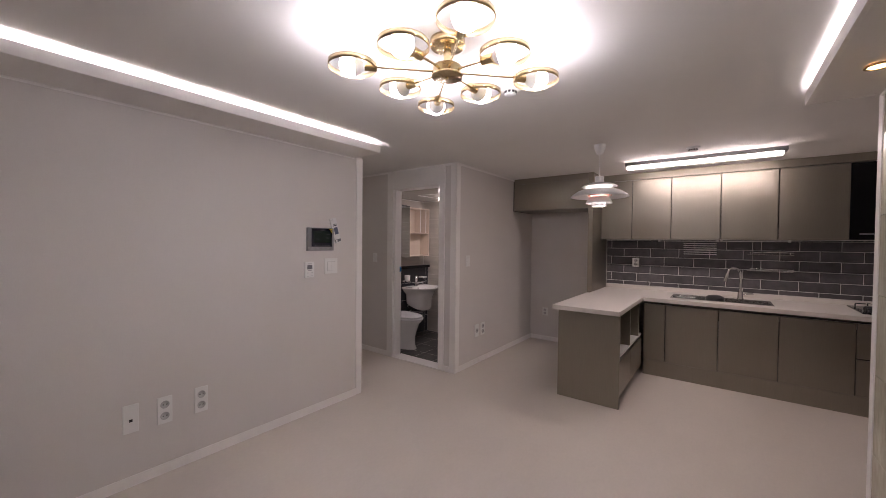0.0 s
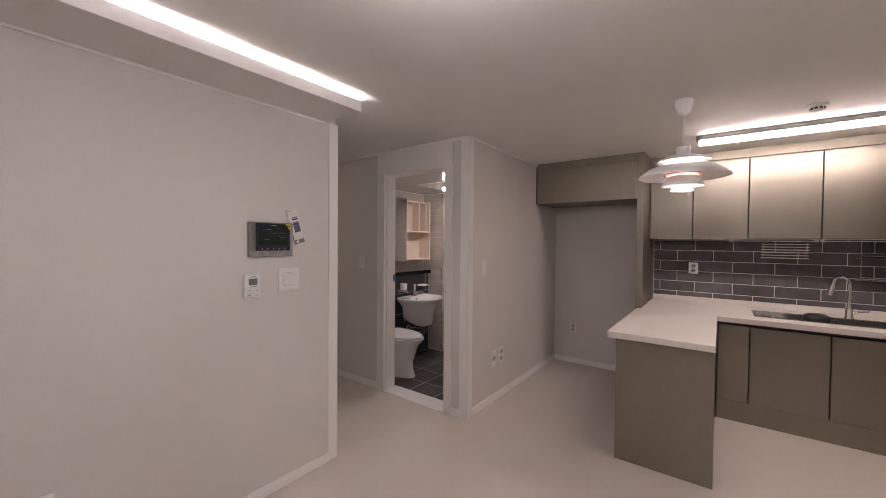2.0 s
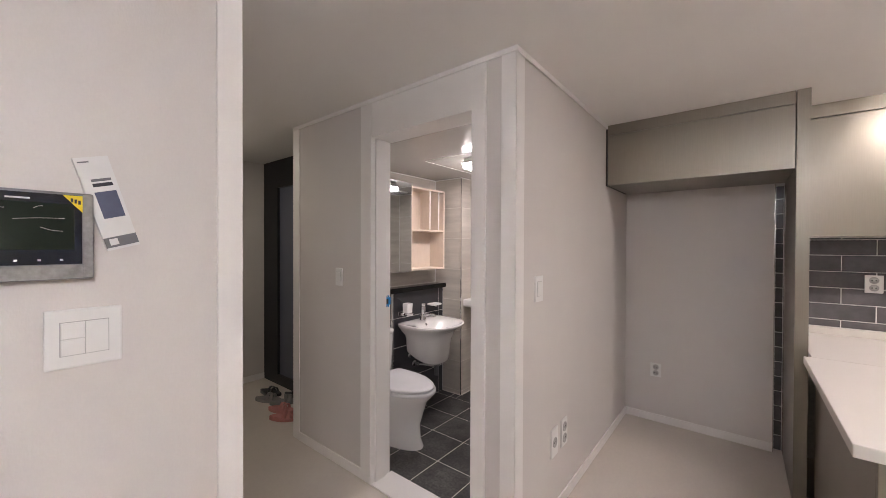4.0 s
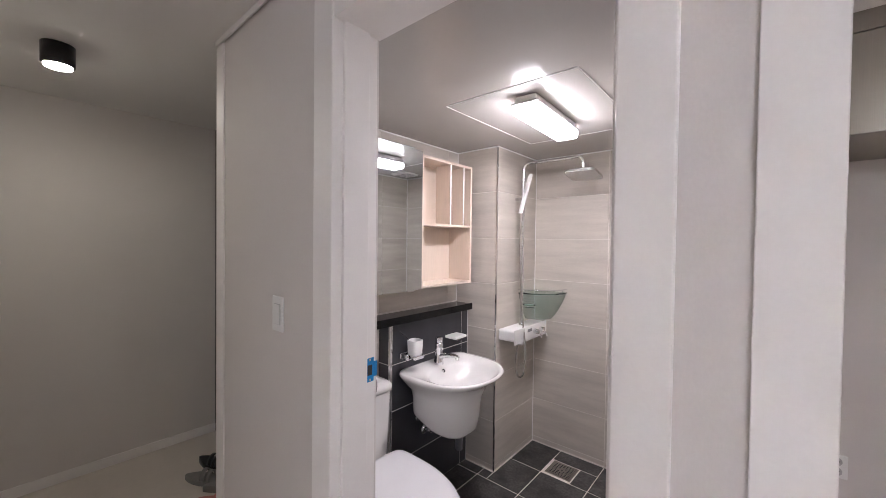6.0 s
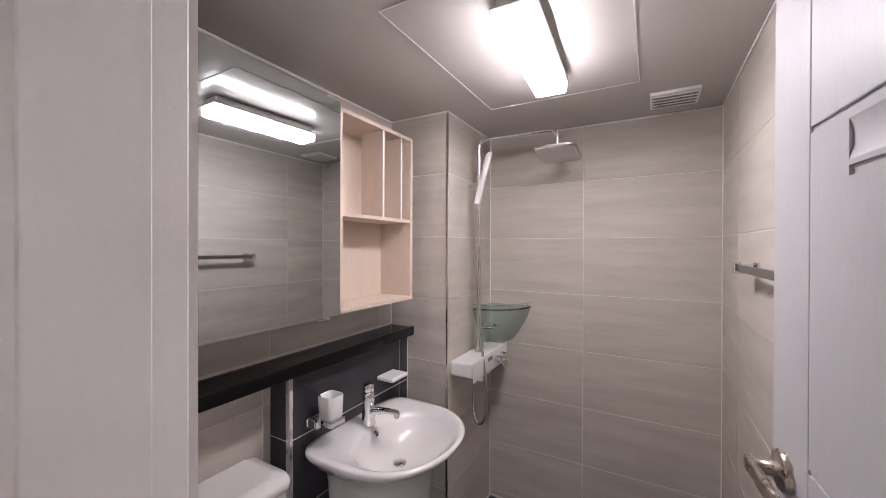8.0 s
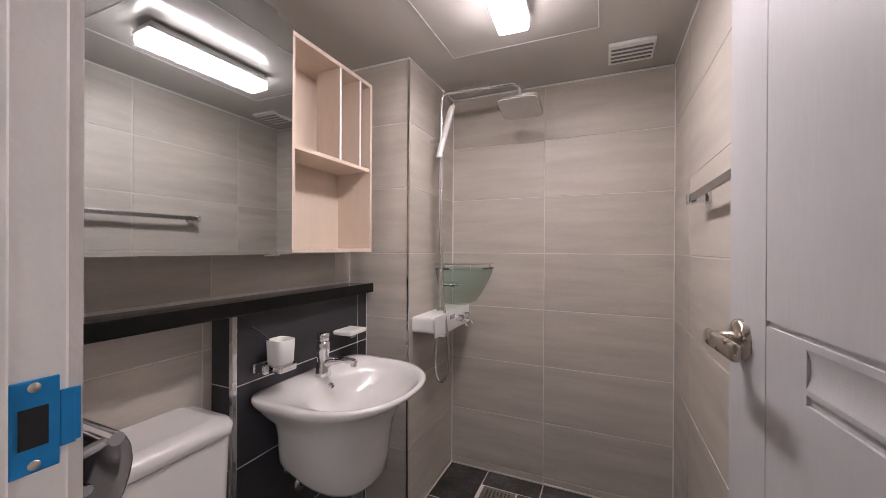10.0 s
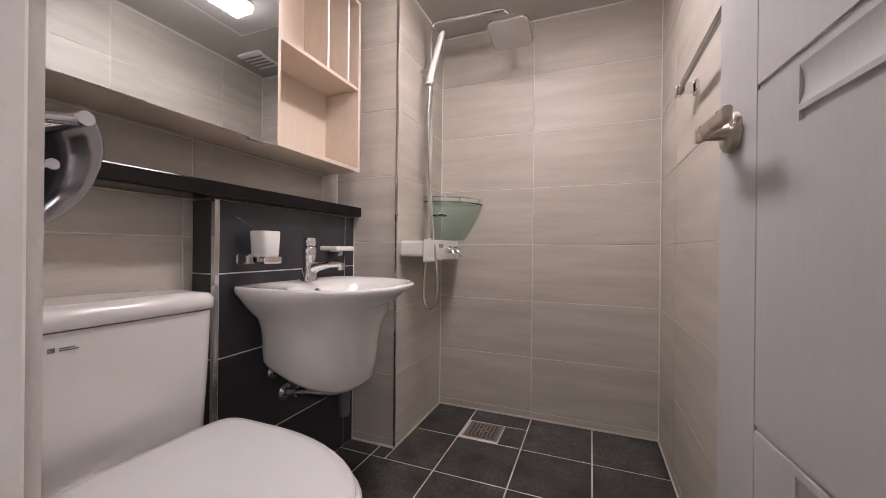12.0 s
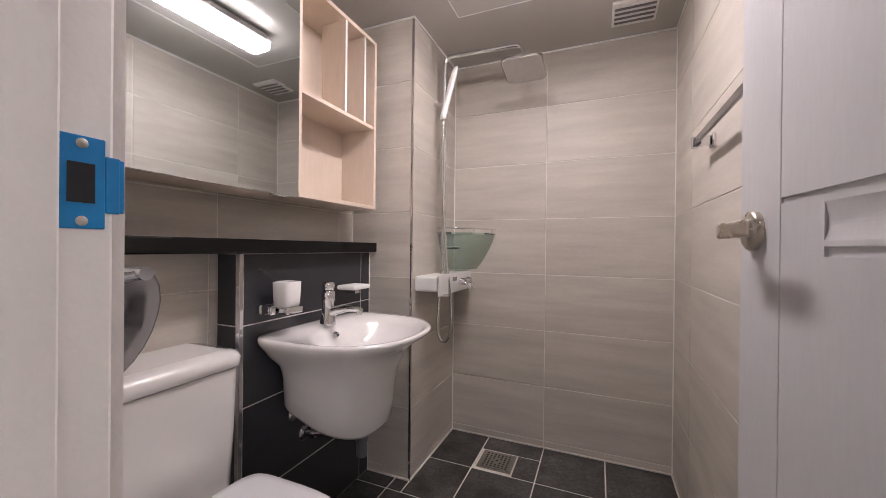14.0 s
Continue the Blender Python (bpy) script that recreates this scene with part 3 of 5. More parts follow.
hob = thing("gas_hob", (1.5, 4.68, TOP), "black gas hob with pan supports on the worktop", "hob")
part("glass_top", box(1.17, 1.78, 4.45, 4.97, TOP + 0.0005, TOP + 0.012, 0.004), LEDGE, hob)
for x, y in ((1.30, 4.83), (1.32, 4.58), (1.62, 4.69)):
    part("burner", lathe([(0.05, TOP + 0.012), (0.05, TOP + 0.022), (0.035, TOP + 0.03), (0.0005, TOP + 0.03)], (x, y, 0), 24), BLACK_PLASTIC, hob)
    bm = bmesh.new()
    for k in range(4):
        a = math.pi * k / 2
        d = Vector((math.cos(a), math.sin(a), 0))
        o = Vector((x, y, 0))
        tube(bend([o + d * 0.10 + Vector((0, 0, TOP + 0.012)), o + d * 0.10 + Vector((0, 0, TOP + 0.05)), o + d * 0.03 + Vector((0, 0, TOP + 0.05))], 0.012), 0.005, 6, bm)
    part("pan_support", bm, BLACK_PLASTIC, hob)

# racks under the wall cabinets and on the tiles
rk = thing("dish_rack", (-0.02, 4.95, 1.42), "small chrome wire rack hanging on the tiled wall, its gleam painted as pale wires", "wire rack")
for k in range(6):
    z = 1.325 + 0.025 * k
    # pale wire colour stands in for the bar light's gleam on chrome
    part("wire", tube([(-0.18, 5.045 - 0.008 * k, z), (0.14, 5.045 - 0.008 * k, z)], 0.0042, 8), PLASTIC, rk)
for x in (-0.165, 0.125):
    part("side_wire", tube(bend([(x, 5.066, 1.47), (x, 5.05, 1.315), (x, 5.0, 1.46)], 0.01), 0.003, 6), CHROME, rk)
for z in (1.155, 1.335):
    sh = thing("rail_shelf", (0.6, 5.06, z), "narrow chrome rail shelf on the tiled wall", "shelf", "rail shelves")
    part("plate", box(0.41, 0.79, 4.99, 5.07, z, z + 0.006, 0.002), STEEL, sh)
    part("rail", tube([(0.44, 4.985, z + 0.028), (0.79, 4.985, z + 0.028)], 0.005, 8), CHROME, sh)
    for x in (0.44, 0.76):
        part("bracket", tube([(x, 5.072, z + 0.003), (x, 4.985, z + 0.003), (x, 4.985, z + 0.028)], 0.003, 6), CHROME, sh)
    part("upright", tube([(0.46, 5.073, z), (0.46, 5.073, z + 0.17)], 0.003, 6), CHROME, sh)
for a, b in ((-0.42, 0.16), (0.17, 0.74)):
    st = thing("under_cabinet_rail", (a, 4.79, 1.49), "thin white rail below the wall cabinets", "rail", "under cabinet rails")
    part("rail", box(a, b, 4.782, 4.796, 1.474, 1.482, 0.001), PLASTIC, st)
    part("hanger", box(a, a + 0.022, 4.78, 4.798, 1.470, 1.4985, 0.001), PLASTIC, st)
    part("hanger", box(b - 0.022, b, 4.78, 4.798, 1.470, 1.4985, 0.001), PLASTIC, st)


# ---- switches, sockets and panels on the walls ----
def plate(kind, axis, wall, side, u, z, w, h, label, category, keys=1, group=""):
    """A wall plate. axis: the wall's normal; side: which way it faces; u: place along the wall."""
    def slab(u0, u1, d0, d1, z0, z1, b=0.0):
        p, q = sorted((wall + side * d0, wall + side * d1))
        return box(p, q, u0, u1, z0, z1, b) if axis == "x" else box(u0, u1, p, q, z0, z1, b)
    at = (wall, u, z) if axis == "x" else (u, wall, z)
    ob = thing(kind, at, label, category, group)
    part("plate", slab(u - w / 2, u + w / 2, 0, 0.008, z - h / 2, z + h / 2, 0.003), PLASTIC, ob)
    if "switch" in kind:
        iw, ih = w * 0.62, h * 0.56
        fields = [(u - iw / 2, u + iw / 2, z - ih / 2, z + ih / 2)]
        if keys == 3:
            fields = [(u - iw / 2, u, z - ih / 2, z), (u - iw / 2, u, z, z + ih / 2), (u, u + iw / 2, z - ih / 2, z + ih / 2)]
        part("surround", slab(u - iw / 2 - 0.0012, u + iw / 2 + 0.0012, 0.0081, 0.0088, z - ih / 2 - 0.0012, z + ih / 2 + 0.0012), SOCKET_GREY, ob)
        for a, b, c, d in fields:
            part("rocker", slab(a + 0.0004, b - 0.0004, 0.0089, 0.0122, c + 0.0004, d - 0.0004, 0.0012), PLASTIC, ob)
    elif "socket" in kind:
        for k in range(keys):
            c = z + (k - (keys - 1) / 2) * h * 0.42
            r = min(w * 0.30, h * 0.19 if keys > 1 else h * 0.25)
            pr = [(r, 0.0082), (r, 0.0105), (r * 0.86, 0.0105), (r * 0.84, 0.0086), (0.0005, 0.0086)]
            pos = (wall, u, c) if axis == "x" else (u, wall, c)
            # the well's depth is shaded by its grey colour
            well = part("well", lathe([(a, side * b) for a, b in pr], pos, 24, axis), SOCKET_GREY, ob)
            for s in (-1, 1):
                uu = u + s * r * 0.4
                part("pin_hole", slab(uu - 0.003, uu + 0.003, 0.0087, 0.0094, c - 0.003, c + 0.003), BLACK_PLASTIC, well)
    else:
        part("jack", slab(u - 0.008, u + 0.008, 0.0082, 0.0105, z - 0.018, z - 0.002, 0.001), BLACK_PLASTIC, ob)
    return ob


plate("tv_outlet", "x", LW, 1, 0.335, 0.398, 0.075, 0.165, "white wall plate with a single jack", "outlet")
for u in (0.50, 0.70):
    plate("wall_socket", "x", LW, 1, u, 0.392, 0.078, 0.165, "white double wall socket low on the papered wall", "socket", 2, "living room sockets")
plate("light_switch", "x", LW, 1, 1.708, 1.222, 0.13, 0.132, "white light switch with three keys below the intercom", "light switch", 3)
plate("light_switch", "y", DW, -1, -3.387, 1.228, 0.07, 0.115, "small white switch beside the bathroom door", "light switch", 1)
plate("light_switch", "x", SW, 1, 3.258, 1.225, 0.085, 0.125, "white light switch on the papered wall", "light switch", 1)
plate("wall_socket", "x", SW, 1, 3.463, 0.392, 0.088, 0.15, "white single wall plate low on the papered wall", "socket", 1)
plate("wall_socket", "x", SW, 1, 3.600, 0.394, 0.088, 0.15, "white double wall socket low on the papered wall", "socket", 2)
plate("wall_socket", "y", 5.02, -1, -1.89, 0.422, 0.078, 0.112, "white single wall socket in the fridge alcove", "socket", 2)
plate("wall_socket", "y", 5.073, -1, -0.702, 1.20, 0.08, 0.112, "white wall socket on the charcoal tiles", "socket", 2)

ic = thing("intercom", (LW, 1.595, 1.34), "grey video intercom still wrapped in film, with a yellow corner sticker", "intercom")
part("housing", box(LW, LW + 0.022, 1.468, 1.722, 1.356, 1.548, 0.004), GUNMETAL, ic, "dark silver housing")
part("screen", box(LW + 0.0222, LW + 0.0245, 1.503, 1.702, 1.390, 1.542, 0.001), SCREEN, ic)
part("display", box(LW + 0.0247, LW + 0.0252, 1.520, 1.690, 1.422, 1.522, 0.0002), DISPLAY, ic, "dark green black display")
for y, z, ln, rise in ((1.60, 1.486, 0.075, 0.004), (1.638, 1.470, 0.034, -0.008), (1.54, 1.502, 0.05, 0.006), (1.628, 1.509, 0.014, 0.006), (1.545, 1.455, 0.03, -0.003)):
    part("film_crease", tube(spline([(LW + 0.0256, y, z), (LW + 0.0260, y + ln / 2, z + rise * 0.8), (LW + 0.0256, y + ln, z + rise)], 5), 0.0004, 6), SOCKET_GREY, ic)
bm = box(LW + 0.0222, LW + 0.0226, 1.704, 1.7205, 1.360, 1.545)
bx(bm, LW + 0.0222, LW + 0.0226, 1.470, 1.7035, 1.358, 1.388)
part("wrapping_film", bm, FILM, ic, "crinkled clear film")
bm = bmesh.new()
vs = [bm.verts.new(p) for p in ((LW + 0.0256, 1.672, 1.541), (LW + 0.0256, 1.703, 1.541), (LW + 0.0256, 1.703, 1.504))]
f = bm.faces.new(vs)
ex = bmesh.ops.extrude_face_region(bm, geom=[f])
bmesh.ops.translate(bm, verts=[v for v in ex["geom"] if isinstance(v, bmesh.types.BMVert)], vec=(0.0008, 0, 0))
part("sticker", bm, YELLOW, ic, "yellow triangular sticker")
for k in range(3):
    part("print_mark", box(LW + 0.0265, LW + 0.0269, 1.684 + 0.006 * k, 1.688 + 0.006 * k, 1.526 - 0.002 * k, 1.535 - 0.002 * k), INK, ic)
for k in range(5):
    y = 1.535 + 0.033 * k
    part("key_light", box(LW + 0.0247, LW + 0.0251, y, y + 0.005, 1.398, 1.402), PLASTIC, ic)
part("name_bar", box(LW + 0.0247, LW + 0.0251, 1.590, 1.624, 1.528, 1.5315), SOCKET_GREY, ic)

# folded leaflet tucked behind the intercom
lf = thing("leaflet", (LW, 1.745, 1.416), "white folded leaflet tucked in behind the intercom", "leaflet")
turn = Matrix.Translation((LW + 0.012, 1.747, 1.530)) @ Matrix.Rotation(radians(16), 4, "X")


def leaf(x0, x1, y0, y1, z0, z1):
    bm = box(x0, x1, y0, y1, z0, z1)
    bmesh.ops.transform(bm, matrix=turn, verts=bm.verts)
    return bm


part("sheet", leaf(-0.010, 0.003, -0.031, 0.031, -0.108, 0.108), PAPER, lf)
part("picture", leaf(0.0032, 0.0036, -0.016, 0.024, -0.034, 0.028), BLUE_PRINT, lf)
part("foot_band", leaf(0.0032, 0.0036, -0.031, 0.031, -0.102, -0.078), GREY_PLASTIC, lf)
part("seal", leaf(0.0037, 0.0040, -0.022, -0.006, -0.097, -0.082), PAPER, lf)
part("text_bar", leaf(0.0032, 0.0036, -0.014, 0.022, 0.052, 0.058), GREY_PLASTIC, lf)
part("text_bar", leaf(0.0032, 0.0036, -0.014, 0.022, 0.040, 0.048), INK, lf)
part("text_bar", leaf(0.0032, 0.0036, -0.026, -0.006, 0.096, 0.099), GREY_PLASTIC, lf)

th = thing("thermostat", (LW, 1.491, 1.126), "white heating thermostat with a small grey display", "thermostat")
part("housing", box(LW, LW + 0.018, 1.448, 1.534, 1.136, 1.266, 0.004), PLASTIC, th)
part("display", box(LW + 0.0182, LW + 0.0190, 1.468, 1.514, 1.205, 1.240), GREY_PLASTIC, th)
part("text_bar", box(LW + 0.0182, LW + 0.0186, 1.476, 1.508, 1.248, 1.251), INK, th)
part("text_bar", box(LW + 0.0182, LW + 0.0186, 1.474, 1.510, 1.194, 1.197), GREY_PLASTIC, th)
for k in range(4):
    y, z = 1.456 + 0.040 * (k % 2), 1.166 - 0.026 * (k // 2)
    key = part("key", box(LW + 0.0182, LW + 0.0196, y, y + 0.032, z, z + 0.020, 0.0006), PLASTIC, th)
    part("mark", box(LW + 0.0197, LW + 0.0200, y + 0.009, y + 0.023, z + 0.008, z + 0.011), GREY_PLASTIC, key)

# ---- entrance end of the corridor ----
en = thing("entrance_door", (-4.65, 3.47, 0), "black framed entrance door with a frosted glass pane", "door")
tagged(en, kind="structure")
part("frame", box(-5.35, -5.06, 3.46, 3.52, 0, CEIL), BLACK_FRAME, en)
part("frame", box(-5.06, -3.962, 3.46, 3.52, 2.02, CEIL), BLACK_FRAME, en)
part("frame", box(-5.06, -3.962, 3.46, 3.52, 0, 0.10), BLACK_FRAME, en)
part("frame", box(-4.16, -3.962, 3.46, 3.52, 0.10, 2.02), BLACK_FRAME, en)
part("pane", box(-5.06, -4.16, 3.485, 3.495, 0.10, 2.02), FROSTED, en)
setting("wall_entrance", box(-5.5, -3.96, 3.8, 3.9, 0, CEIL), WALLPAPER)

sp = thing("ceiling_spot", (-4.50, 2.58, CEIL), "black cylinder ceiling spot in the corridor, dimly lit", "ceiling light")
part("body", lathe([(0.0005, CEIL), (0.055, CEIL), (0.055, 2.215), (0.050, 2.210), (0.046, 2.215), (0.0005, 2.222)], (-4.50, 2.58, 0)), BLACK_PLASTIC, sp)
part("lens", lathe([(0.0005, 2.2215), (0.045, 2.2145), (0.045, 2.205), (0.0005, 2.198)], (-4.50, 2.58, 0)), CORRIDOR_LED, sp)


def slipper(mat, x, y, turn_deg, label):
    """A sandal: shaped sole, straps and a heel band."""
    ob = thing("sandal", (x, y, 0), label, "sandal", "sandals by the entrance")
    m = Matrix.Translation((x, y, 0)) @ Matrix.Rotation(radians(turn_deg), 4, "Z")
    rings = []
    for z, s in ((0.0, 0.95), (0.004, 1.0), (0.020, 1.0), (0.026, 0.95)):
        ring = []
        for i in range(28):
            a = 2 * math.pi * i / 28
            u = 0.125 * math.cos(a)
            w = (0.040 + 0.010 * math.cos(a) - 0.007 * math.cos(2 * a)) * math.sin(a)
            ring.append(m @ Vector((u * s, w * s, z + (0.012 if u < -0.03 else 0) * (z > 0.01))))
        rings.append(ring)
    part("sole", loft(rings), mat, ob)
    for u, w, h in ((0.045, 0.045, 0.075), (0.010, 0.043, 0.082)):
        arch = [[m @ Vector((u + du, -w * math.cos(math.pi * k / 10) * sc, 0.014 + (h - 0.014) * math.sin(math.pi * k / 10) * sc)) for du, sc in ((-0.014, 1), (0.014, 1), (0.014, 0.94), (-0.014, 0.94))] for k in range(11)]
        part("strap", loft(arch), mat, ob)
    return ob


for mat, x, y, a, lab in ((BLACK_PLASTIC, -4.86, 3.29, 20, "black sandal lying by the entrance door"), (GREY_RUBBER, -4.72, 3.20, 35, "grey rubber sandal by the entrance door"),
                          (GREY_RUBBER, -4.56, 3.27, 60, "grey rubber sandal by the entrance door"), (PINK_RUBBER, -4.42, 3.17, 30, "pink rubber sandal by the entrance door"),
                          (PINK_RUBBER, -4.26, 3.11, 40, "pink rubber sandal by the entrance door"), (BLACK_PLASTIC, -4.60, 3.38, 10, "black sandal lying by the entrance door")):
    slipper(mat, x, y, a, lab)

# ---- bathroom shell ----
bfloor = setting("floor_bath", box(BX0, BX1 + 0.01, BY0 - 0.02, BY1 + 0.01, -0.12, BZ0 - 0.0012), GROUT_BEIGE, "bathroom floor of dark slate tiles")
bceil = setting("ceiling_bath", box(BX0, BX1 + 0.06, BY0, BY1 + 0.06, BZ1, BZ1 + 0.05), SMC, "glossy off white bathroom ceiling panels")
w_left = setting("wall_bath_left", box(BX0 - 0.0078, BX0 - 0.0022, BY0, COLY, BZ0 - 0.05, BZ1), GROUT_BEIGE, "bathroom wall of beige stone tiles")
w_far = setting("wall_bath_far", box(COLX - 0.01, BX1 + 0.01, BY1 + 0.0022, BY1 + 0.15, BZ0 - 0.05, BZ1), GROUT_BEIGE, "bathroom end wall of beige stone tiles")
w_right = setting("wall_bath_right", box(BX1 + 0.0022, -2.296, BY0 + 0.006, BY1 + 0.0021, BZ0 - 0.05, BZ1), GROUT_BEIGE, "bathroom side wall of beige stone tiles")
w_col = setting("wall_bath_column", box(BX0 - 0.002, COLX - 0.0022, COLY + 0.0022, 5.195, BZ0 - 0.05, BZ1), GROUT_BEIGE, "boxed bathroom column of beige stone tiles")
w_door = setting("wall_bath_door", box(BX0 - 0.005, -3.1605, DW + 0.156, BY0 - 0.004, BZ0 - 0.05, BZ1), GROUT_BEIGE, "bathroom wall beside the door")
w_black = setting("wall_bath_basin", box(BX0 + 0.001, -3.7198, 3.8001, COLY, BZ0 - 0.05, 1.012), GROUT_LIGHT, "low basin wall of black stone tiles")
ledge = thing("stone_ledge", (-3.75, 3.84, 1.014), "long black polished stone ledge above basin and toilet", "ledge")
part("slab", box(BX0 + 0.001, -3.6905, BY0 + 0.001, COLY - 0.001, 1.014, 1.053, 0.002), LEDGE, ledge)
part("front_lip", box(-3.690, -3.676, BY0 + 0.001, COLY - 0.001, 1.014, 1.058, 0.004), LEDGE, ledge)
bm = box(-3.733, -3.716, 3.797, 3.812, BZ0, 1.013, 0.002)
setting("trim_basin_corner", bm, CHROME, "chrome corner profile of the basin wall")
setting("trim_column", box(COLX - 0.006, COLX + 0.003, COLY - 0.003, COLY + 0.006, BZ0 + 0.001, BZ1 - 0.001, 0.0015), CHROME, "chrome corner profile of the column")
bm = box(COLX, BX1, BY1 - 0.007, BY1 + 0.0, BZ1 - 0.009, BZ1 - 0.001, 0.002)
bx(bm, BX1 - 0.007, BX1, BY0, BY1 - 0.007, BZ1 - 0.009, BZ1 - 0.001, 0.002)
bx(bm, COLX, COLX + 0.007, COLY - 0.007, BY1 - 0.007, BZ1 - 0.009, BZ1 - 0.001, 0.002)
bx(bm, BX0, COLX, COLY - 0.007, COLY, BZ1 - 0.009, BZ1 - 0.001, 0.002)
bx(bm, BX0, BX0 + 0.007, BY0, COLY - 0.007, BZ1 - 0.009, BZ1 - 0.001, 0.002)
setting("trim_bath_ceiling", bm, LINE_WHITE, "thin white sealant bead under the ceiling")
bm = box(COLX, COLX + 0.004, BY1 - 0.004, BY1, BZ0, BZ1 - 0.01)
bx(bm, BX1 - 0.004, BX1, BY1 - 0.004, BY1, BZ0, BZ1 - 0.01)
bx(bm, -3.7195, -3.7165, COLY - 0.004, COLY, BZ0, 1.012)
bx(bm, BX0, BX0 + 0.004, COLY - 0.004, COLY, 1.06, BZ1 - 0.01)
setting("trim_corner_sealant", bm, LINE_WHITE, "white sealant in the tiled corners")
bm = box(COLX + 0.004, BX1 - 0.004, BY1 - 0.007, BY1 - 0.0002, BZ0 + 0.0002, BZ0 + 0.010, 0.003)
bx(bm, BX1 - 0.007, BX1 - 0.0002, BY0 + 0.01, BY1 - 0.008, BZ0 + 0.0002, BZ0 + 0.010, 0.003)
bx(bm, COLX + 0.0002, COLX + 0.007, COLY + 0.001, BY1 - 0.008, BZ0 + 0.0002, BZ0 + 0.010, 0.003)
bx(bm, -3.715, COLX - 0.001, COLY - 0.007, COLY - 0.0002, BZ0 + 0.0002, BZ0 + 0.010, 0.003)
setting("trim_bath_foot", bm, GROUT_BEIGE, "pale sealant along the foot of the tiled walls")
bm = bmesh.new()
HX0, HX1, HY0, HY1 = -3.302, -2.688, 3.76, 4.588
for b in ((HX0 - 0.002, HX0 + 0.002, HY0, HY1), (HX1 - 0.002, HX1 + 0.002, HY0, HY1), (HX0, HX1, HY0 - 0.002, HY0 + 0.002), (HX0, HX1, HY1 - 0.002, HY1 + 0.002)):
    bx(bm, b[0], b[1], b[2], b[3], BZ1 - 0.003, BZ1 - 0.0005)
hatch = thing("ceiling_hatch", ((HX0 + HX1) / 2, (HY0 + HY1) / 2, BZ1), "square access hatch in the glossy bathroom ceiling", "hatch")
part("edge_profile", bm, LINE_WHITE, hatch)
part("panel", box(HX0 + 0.004, HX1 - 0.004, HY0 + 0.004, HY1 - 0.004, BZ1 - 0.0015, BZ1 - 0.0004), SMC, hatch)

bl = thing("bathroom_light", (-2.963, 4.11, BZ1), "lit rectangular bathroom ceiling light with a grey rim", "ceiling light")
skew = Matrix.Translation((-2.963, 4.11, 0)) @ Matrix.Rotation(radians(2.6), 4, "Z")
for name, hw, hl, z0, z1, bev, mat in (("base", 0.050, 0.250, BZ1 - 0.032, BZ1 - 0.0022, 0.010, PLASTIC), ("rim", 0.062, 0.264, BZ1 - 0.041, BZ1 - 0.0325, 0.004, SOCKET_GREY), ("skirt", 0.056, 0.258, BZ1 - 0.068, BZ1 - 0.0415, 0.004, BATH_SKIRT), ("diffuser", 0.054, 0.256, BZ1 - 0.080, BZ1 - 0.0682, 0.006, BATH_LED)):
    bm = box(-hw, hw, -hl, hl, z0, z1, bev, 4)
    bmesh.ops.transform(bm, matrix=skew, verts=bm.verts)
    part(name, bm, mat, bl)

vt = thing("ceiling_vent", (-2.56, 4.825, BZ1), "square white ceiling extractor vent", "vent")
part("frame", box(-2.652, -2.47, 4.735, 4.915, BZ1 - 0.014, BZ1 - 0.0005, 0.003), PLASTIC, vt)
for k in range(9):
    y = 4.752 + 0.0175 * k
    sl = box(-2.642, -2.48, y, y + 0.011, BZ1 - 0.0185, BZ1 - 0.0142, 0.001)
    part("slat", sl, GREY_PLASTIC if k % 2 else PLASTIC, vt)

# ---- mirror cabinet with open shelf ----
CX0, CX1, CZ0, CZ1 = BX0 + 0.002, -3.635, 1.206, 1.964
mc = thing("mirror_cabinet", (-3.73, 3.8, CZ0), "bathroom wall cabinet with sliding mirror and open birch shelves", "cabinet")
part("back", box(CX0, CX0 + 0.006, 3.20, 4.422, CZ0, CZ1), BIRCH, mc)
part("top", box(CX0 + 0.006, CX1, 3.956, 4.422, CZ1 - 0.016, CZ1, 0.001, 1), BIRCH, mc)
part("top", box(CX0 + 0.006, CX1 - 0.008, 3.20, 3.955, CZ1 - 0.016, CZ1), BIRCH, mc)
part("bottom", box(CX0 + 0.006, CX1, 3.956, 4.422, CZ0, CZ0 + 0.016, 0.001, 1), BIRCH, mc)
part("bottom", box(CX0 + 0.006, CX1 - 0.008, 3.20, 3.955, CZ0, CZ0 + 0.016), BIRCH, mc)
part("side", box(CX0 + 0.006, CX1, 4.406, 4.422, CZ0 + 0.016, CZ1 - 0.016), BIRCH, mc)
part("side", box(CX0 + 0.006, CX1, 3.20, 3.216, CZ0 + 0.016, CZ1 - 0.016), BIRCH, mc)
part("partition", box(CX0 + 0.006, CX1 - 0.003, 3.952, 3.968, CZ0 + 0.016, CZ1 - 0.016), BIRCH, mc)
part("shelf", box(CX0 + 0.006, CX1 - 0.004, 3.968, 4.406, 1.566, 1.580), BIRCH, mc)
for y in (4.203, 4.333):
    dv = part("divider", box(CX0 + 0.06, CX1 - 0.006, y, y + 0.009, 1.580, CZ1 - 0.016), BIRCH, mc)
    part("edge_strip", box(CX1 - 0.006, CX1 - 0.003, y - 0.001, y + 0.010, 1.580, CZ1 - 0.016), PLASTIC, dv)
part("mirror_door", box(CX1 + 0.001, CX1 + 0.006, 3.202, 3.885, CZ0 - 0.004, CZ1 + 0.022, 0.001, 1), MIRROR, mc, "large mirror")
